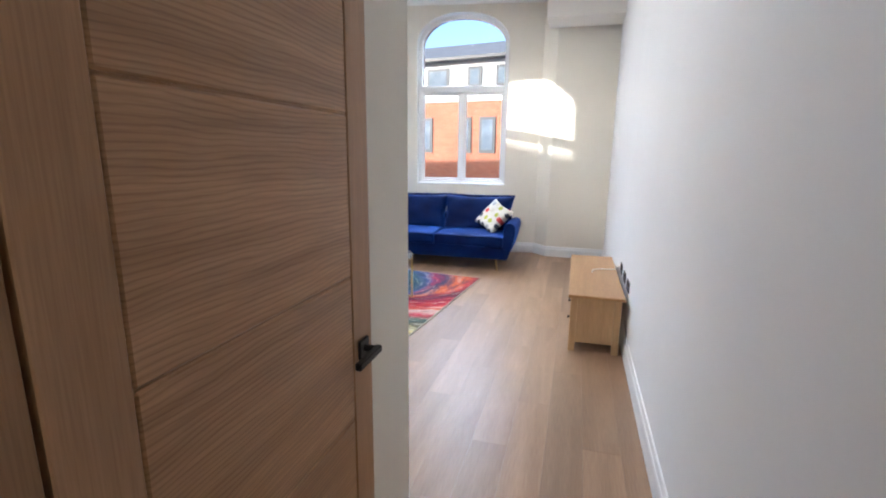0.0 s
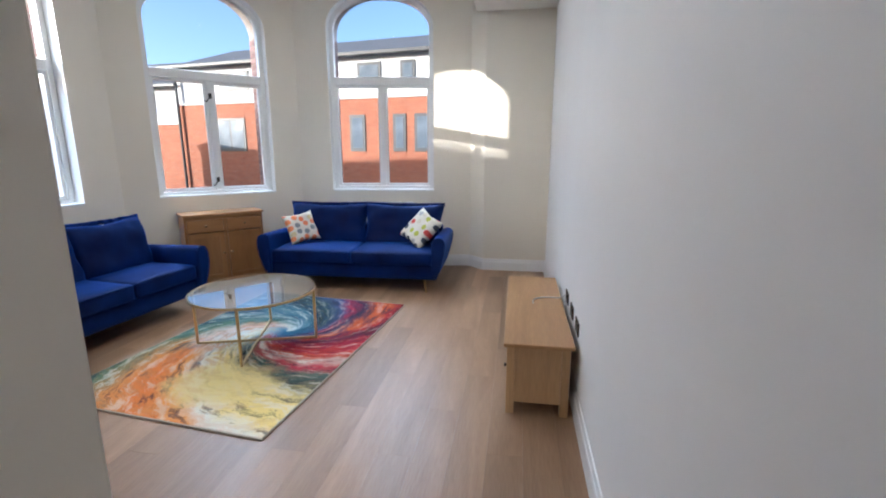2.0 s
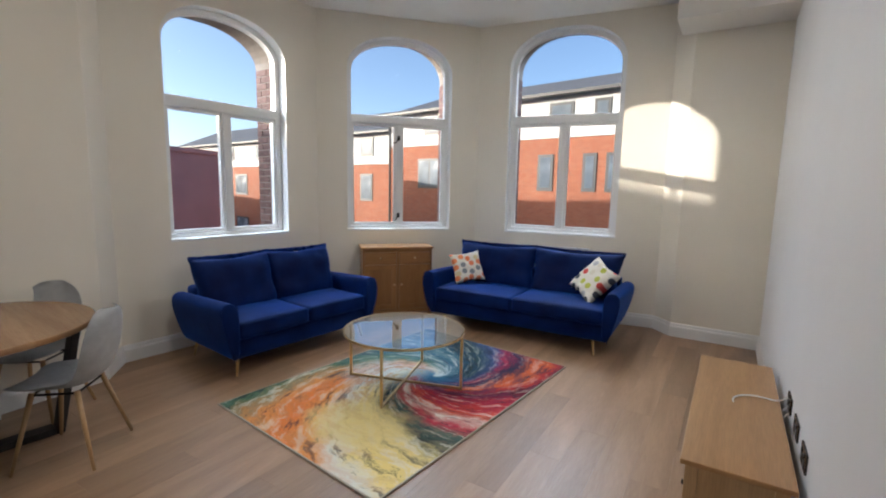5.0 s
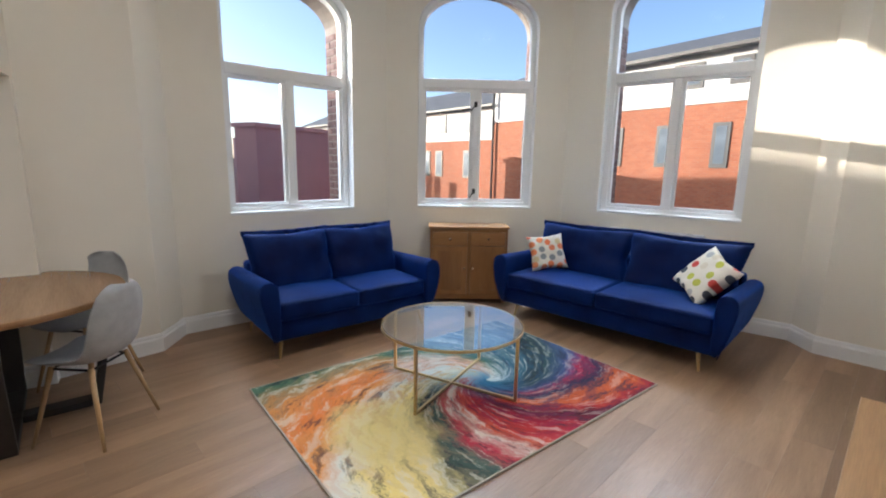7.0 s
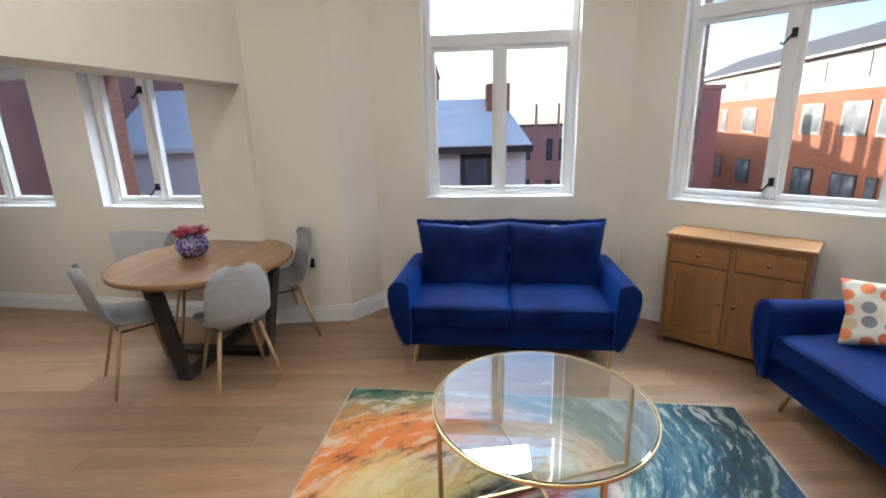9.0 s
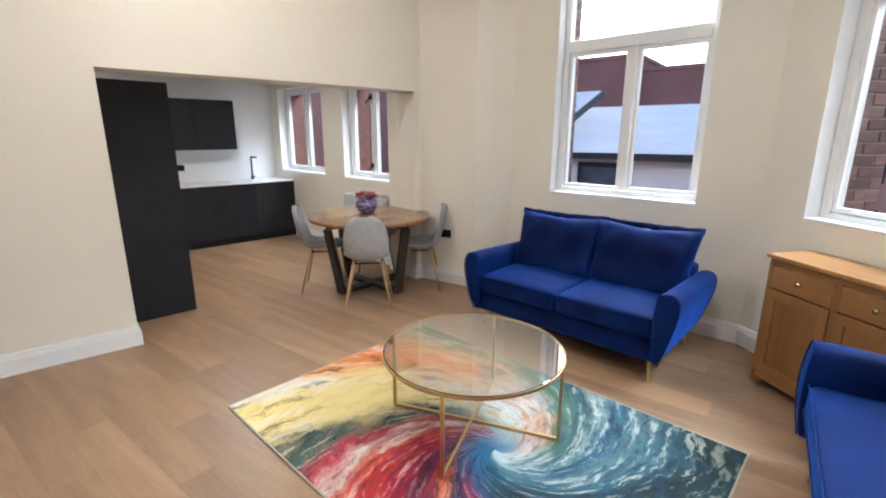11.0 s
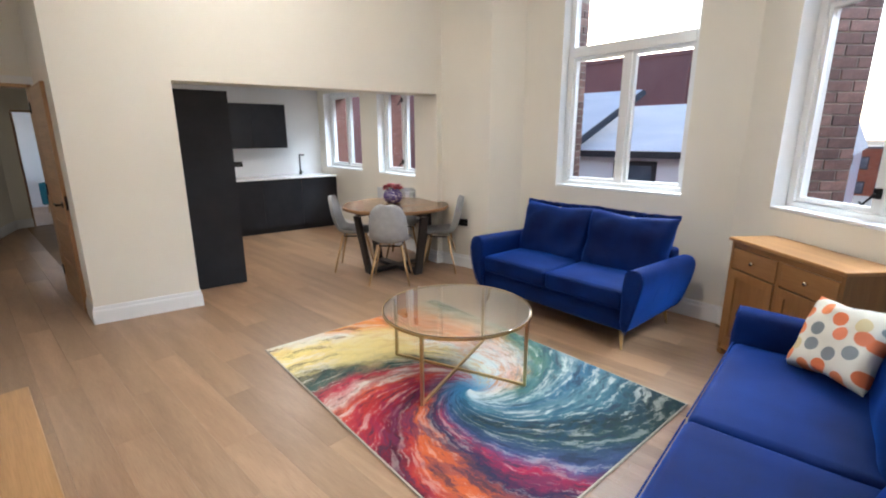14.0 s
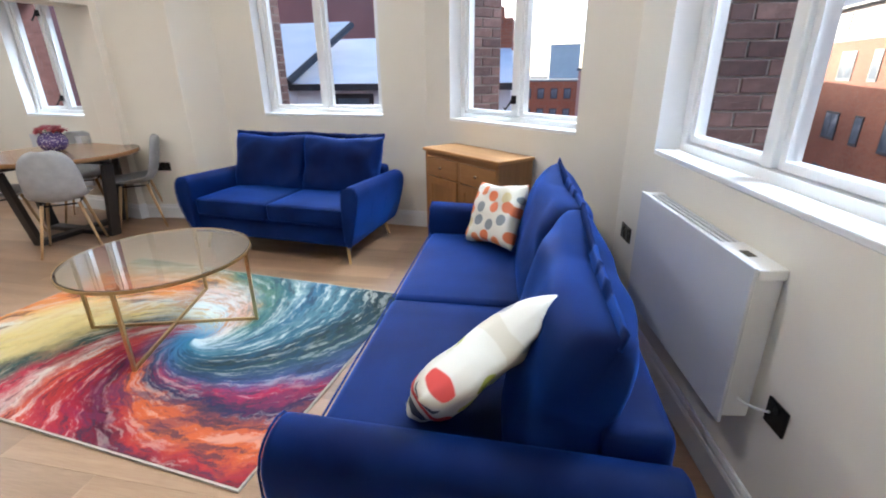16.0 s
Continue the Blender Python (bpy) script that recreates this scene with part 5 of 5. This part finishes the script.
def terrace(name, p, q, base, band, eaves, ridge, depth, windows, label, upper):
    """A brick block with a rendered top storey and a slate roof; street side along p -> q, facing the right hand."""
    fm, ln = frame_between(p, q)
    h = thing(name, fm, label, "building")
    part("wall", boxes((0, ln, 0, depth, GROUND_Z + 0.001, band)), BRICK, h)
    part("top_storey", boxes((0, ln, 0.04, depth, band + 0.101, eaves)), RENDER, h, "white rendered top storey")
    part("string_course", boxes((-0.05, ln + 0.05, -0.06, depth, band + 0.001, band + 0.10)), RENDER, h)
    rf = bmesh.new()
    pts = [(-0.3, -0.45, eaves + 0.001), (ln + 0.3, -0.45, eaves + 0.001), (ln + 0.3, depth + 0.4, eaves + 0.001), (-0.3, depth + 0.4, eaves + 0.001), (-0.3, depth / 2, ridge), (ln + 0.3, depth / 2, ridge)]
    v = [rf.verts.new(x) for x in pts]
    for f in ((0, 1, 5, 4), (2, 3, 4, 5), (0, 4, 3), (1, 2, 5), (0, 3, 2, 1)):
        rf.faces.new([v[k] for k in f])
    part("roof", rf, SLATE, h, "grey slate roof")
    part("gutter", boxes((-0.3, ln + 0.3, -0.56, -0.455, eaves - 0.03, eaves + 0.07)), FRAME_DARK, h)
    for u, z, w, hh, bars in windows:
        far_window(h, pose(u, -0.02, z), w, hh, bars)
    for u, z, w, hh, bars in upper:
        far_window(h, pose(u, 0.02, z), w, hh, bars)
    pb = bmesh.new()
    rod(pb, (0.25, -0.14, GROUND_Z), (0.25, -0.14, eaves), 0.06, 0.06, 8)
    part("downpipe", pb, FRAME_DARK, h)
    return h


RP, RQ = (-15.9, 20.95), (22.0, 14.6)
rl = 38.4


def at_x(x):
    return (x - RP[0]) / math.cos(math.atan2(RQ[1] - RP[1], RQ[0] - RP[0]))


rw = [(at_x(x), z, w, 1.36, bars) for z in (1.55, -1.55, -4.6) for x, w, bars in ((-12.95, 1.5, 1), (-8.75, 0.62, 0), (-6.75, 0.62, 0), (-4.95, 0.48, 0), (-4.0, 0.62, 0), (-0.5, 1.5, 1), (3.0, 0.75, 0), (6.0, 1.5, 1), (10.0, 0.75, 0))]
ru = [(at_x(x), 4.1, w, 0.75, 0) for x, w in ((-12.6, 1.5), (-6.2, 0.95), (-4.6, 0.55), (-3.4, 0.6), (0.5, 0.9), (5.0, 0.9))]
terrace("apartment_block", RP, RQ, 0, 3.55, 5.1, 6.7, 8.5, rw, "red brick apartment block with white top storey and slate roof", ru)
LP, LQ = (-42.0, 24.0), (-16.0, 21.3)
lw = [(26.1 - d, z, w, 1.45, b3) for z in (0.75, -2.4, -5.4) for d, w, b3 in ((1.9, 0.9, 0), (4.6, 0.6, 0), (6.3, 1.6, 1), (9.3, 1.6, 1), (12.5, 0.8, 0), (15.5, 1.6, 1), (19.0, 0.8, 0))]
lu = [(26.1 - d, 3.25, w, 0.95, b3) for d, w, b3 in ((1.9, 1.0, 0), (4.3, 0.55, 0), (6.5, 0.9, 0), (9.4, 1.0, 1), (13.0, 0.9, 0), (17.0, 1.0, 1))]
terrace("apartment_block", LP, LQ, 0, 2.75, 4.42, 6.3, 8.0, lw, "brick apartment wing with white top storey behind a downpipe", lu)


def block(name, p, q, depth, top, mat, label, windows=(), cap=None):
    fm, ln = frame_between(p, q)
    h = thing(name, fm, label, "building")
    part("wall", boxes((0, ln, 0, depth, GROUND_Z + 0.001, top)), mat, h)
    part("roof", boxes((-0.1, ln + 0.1, -0.1, depth + 0.1, top + 0.001, top + 0.18)), cap or SLATE, h)
    for u, z, w, hh, bars in windows:
        far_window(h, pose(u, -0.02, z), w, hh, bars)
    return h


block("warehouse", (-19.6, 10.4), (-21.6, 15.6), 1.2, 2.85, HAZY_BRICK, "blank brick side of a warehouse, haze painted in as mauve", cap=HAZY_BRICK)
g = block("office_block", (-36.0, 9.0), (-33.6, 17.0), 10.0, 1.4, CONCRETE, "low pinkish office block with tall fins", [(0.6 + 1.25 * k + 0.35 * (k % 2), z, 0.38, 1.5, 0) for k in range(6) for z in (-1.0, -4.0)])
for k in range(6):
    part("fin", boxes((1.1 + 1.25 * k + 0.35 * (k % 2), 1.28 + 1.25 * k + 0.35 * (k % 2), -0.25, 0.2, -0.2, 3.0)), CONCRETE, g)
block("factory", (-25.0, -34.0), (-25.0, -1.0), 10.0, 5.23, FACTORY_HAZE_BRICK, "long tall brick factory wall with haze in its mauve colour", cap=FACTORY_HAZE_BRICK)
block("factory", (-25.5, -0.99), (-25.5, 3.2), 8.0, 4.6, FACTORY_HAZE_BRICK, "long tall brick factory wall with haze in its mauve colour", cap=FACTORY_HAZE_BRICK)
block("brick_house", (-15.5, -13.0), (-4.6, -10.8), 8.0, 6.5, FACTORY_HAZE_BRICK, "mauve brick house with dark sash windows", [(0.9 + 1.7 * k, z, 0.9, 1.6, 1) for k in range(6) for z in (-1.6, 0.9, 3.4)])
block("mill", (-62.0, -1.0), (-62.0, 16.0), 12.0, 0.2, BRICK, "distant red brick mill", [(1.0 + 1.6 * k, z, 0.8, 1.2, 0) for k in range(10) for z in (-1.8, -4.2, -6.4)])
block("tower", (-140.0, 8.0), (-140.0, 16.0), 14.0, 8.0, RENDER, "pale distant tower block")
block("low_shops", (-40.0, -3.0), (-40.0, 12.0), 12.0, -3.6, CONCRETE, "low buildings in the street beyond")

# white workshop with a slate roof, sky reflection painted into its pale colour
sh = thing("workshop", pose(-12.0, 0, 0), "white rendered workshop with slate roof painted sky-bright and dark windows", "building")
part("wall", boxes((-6.5, 0.0, -8.0, 5.9, GROUND_Z + 0.001, 1.10)), SHED_WHITE, sh)
rf = bmesh.new()
v = [rf.verts.new(x) for x in ((0.3, -8.2, 1.18), (0.3, 6.0, 1.18), (-3.3, 5.6, 2.42), (-3.3, -8.2, 2.42), (-6.8, -8.2, 1.18), (-6.8, 6.0, 1.18))]
for f in ((0, 1, 2, 3), (3, 2, 5, 4), (0, 3, 4), (1, 5, 2), (0, 4, 5, 1)):
    rf.faces.new([v[k] for k in f])
part("roof", rf, SHED_SKY_SLATE, sh, "slate roof with the sky's reflection painted in pale blue-grey")
part("gutter", boxes((0.305, 0.42, -8.2, 6.0, 1.02, 1.17)), FRAME_DARK, sh)
part("chimney", boxes((-2.9, -2.1, 5.1, 5.75, 1.6, 2.75)), BRICK, sh)
part("chimney_pot", lathe([(0.12, 2.751), (0.10, 3.05)], 12), BRICK, sh).location = (-2.5, 5.4, 0)
gm = bmesh.new()
v = [gm.verts.new(x) for x in ((0.75, -8.2, 1.20), (0.75, 0.55, 1.20), (-2.6, 0.95, 2.72), (-2.6, -8.2, 2.72), (0.75, -8.2, 1.32), (0.75, 0.55, 1.32), (-2.6, 0.95, 2.84), (-2.6, -8.2, 2.84))]
for f in ((0, 1, 2, 3), (4, 5, 6, 7), (0, 1, 5, 4), (1, 2, 6, 5), (2, 3, 7, 6), (3, 0, 4, 7)):
    gm.faces.new([v[k] for k in f])
part("gable_roof", gm, SHED_SKY_SLATE, sh, "upper slate roof with the sky's reflection painted in")
vb = bmesh.new()
rod(vb, (0.78, 0.60, 1.22), (-2.58, 1.0, 2.74), 0.09, 0.09, 8)
part("verge_board", vb, FRAME_DARK, sh)
part("wing_wall", boxes((0.001, 0.45, -8.0, 0.4, GROUND_Z + 0.001, 1.19)), SHED_WHITE, sh)
for y, w, z, hh in ((1.95, 1.0, 0.28, 0.62), (-0.5, 0.7, 0.28, 0.62), (4.7, 0.7, 0.15, 0.8), (-4.0, 1.0, 0.28, 0.62)):
    far_window(sh, pose(0.46 if y < 0.4 else 0.01, y, z, 0, 0, 90), w, hh, 1 if w > 1 else 0)

# ---- bricks of the window reveals ----
REVEAL_BRICK, nt, b = material("weathered_reveal_brick", 0.85)
info = nt.nodes.new("ShaderNodeObjectInfo")
soot = node(nt, "ShaderNodeTexNoise", Scale=22.0, Detail=4.0, Roughness=0.65)
nt.links.new(coords(nt), soot.inputs["Vector"])
tone = ramp(nt, info.outputs["Random"], [(0.0, (0.100, 0.052, 0.045)), (0.5, (0.155, 0.082, 0.068)), (1.0, (0.215, 0.120, 0.098))])
nt.links.new(blend(nt, 1.0, tone, ramp(nt, soot.outputs["Fac"], [(0.35, (0.62, 0.60, 0.60)), (0.65, (1.05, 1.05, 1.05))]), "MULTIPLY"), b.inputs["Base Color"])
relief(nt, b, soot.outputs["Fac"], 0.5, 0.004)


def brick_mesh(l):
    bm = bmesh.new()
    box(bm, -0.006, 0.006, 0.0, l, 0.0, 0.065, 0.003, 1)
    me = bpy.data.meshes.new("brick")
    bm.to_mesh(me)
    bm.free()
    me.materials.append(REVEAL_BRICK)
    return me


STRETCHER, HEADER = brick_mesh(0.205), brick_mesh(0.0975)
for ob, u0, u1, zb, zs in REVEALS:
    for u in (u0, u1):
        z, k = zb + 0.006, 0
        while z + 0.065 < zs:
            y = 0.004
            for me in ((STRETCHER, HEADER) if k % 2 else (HEADER, STRETCHER)):
                bk = new("brick", me)
                bk.parent = ob
                bk.location = (u, y, z)
                y += (0.215 if me is STRETCHER else 0.1075)
            z, k = z + 0.075, k + 1

# ---- floor planks ----
PW, PL = 0.19, 1.32


def plank_mesh(w, l):
    bm = bmesh.new()
    box(bm, 0, w - 0.0004, 0, l - 0.0004, -0.012, 0.0, 0.0006, 1)
    me = bpy.data.meshes.new("plank")
    bm.to_mesh(me)
    bm.free()
    me.materials.append(OAK_FLOOR)
    return me


def north_limit(x):
    if x > -0.9:
        return 7.40
    if x > -3.2:
        return 7.50 + 0.17 * (x + 1.0)
    return 7.15 + 1.12 * (x + 3.2) + 0.05


shared = {}
count = 0
col = 0
x = 0.06
while x > -5.05:
    x -= PW
    col += 1
    if x > -1.05:
        lo = -4.4
    elif x > -1.9:
        lo = -0.4 if x < -1.1 else -4.4
    else:
        lo = -1.3
    hi = north_limit(x + PW / 2)
    if x < -4.9:
        hi = min(hi, 4.6)
    y = lo - (col * 0.47) % PL
    while y < hi:
        y0, y1 = max(y, lo), min(y + PL, hi)
        if y1 - y0 > 0.05 and count < 330:
            key = round(y1 - y0, 3)
            if key not in shared:
                shared[key] = plank_mesh(PW, y1 - y0)
            pk = new("plank", shared[key])
            pk.parent = floor
            pk.location = (x, y0, 0)
            count += 1
        y += PL
rest = tagged(link_bm("floor_far", boxes((-3.2, 1.4, -7.6, -4.401, -0.012, -0.001)), OAK_FLOOR), "light oak floor of the far room", "floor", kind="structure")
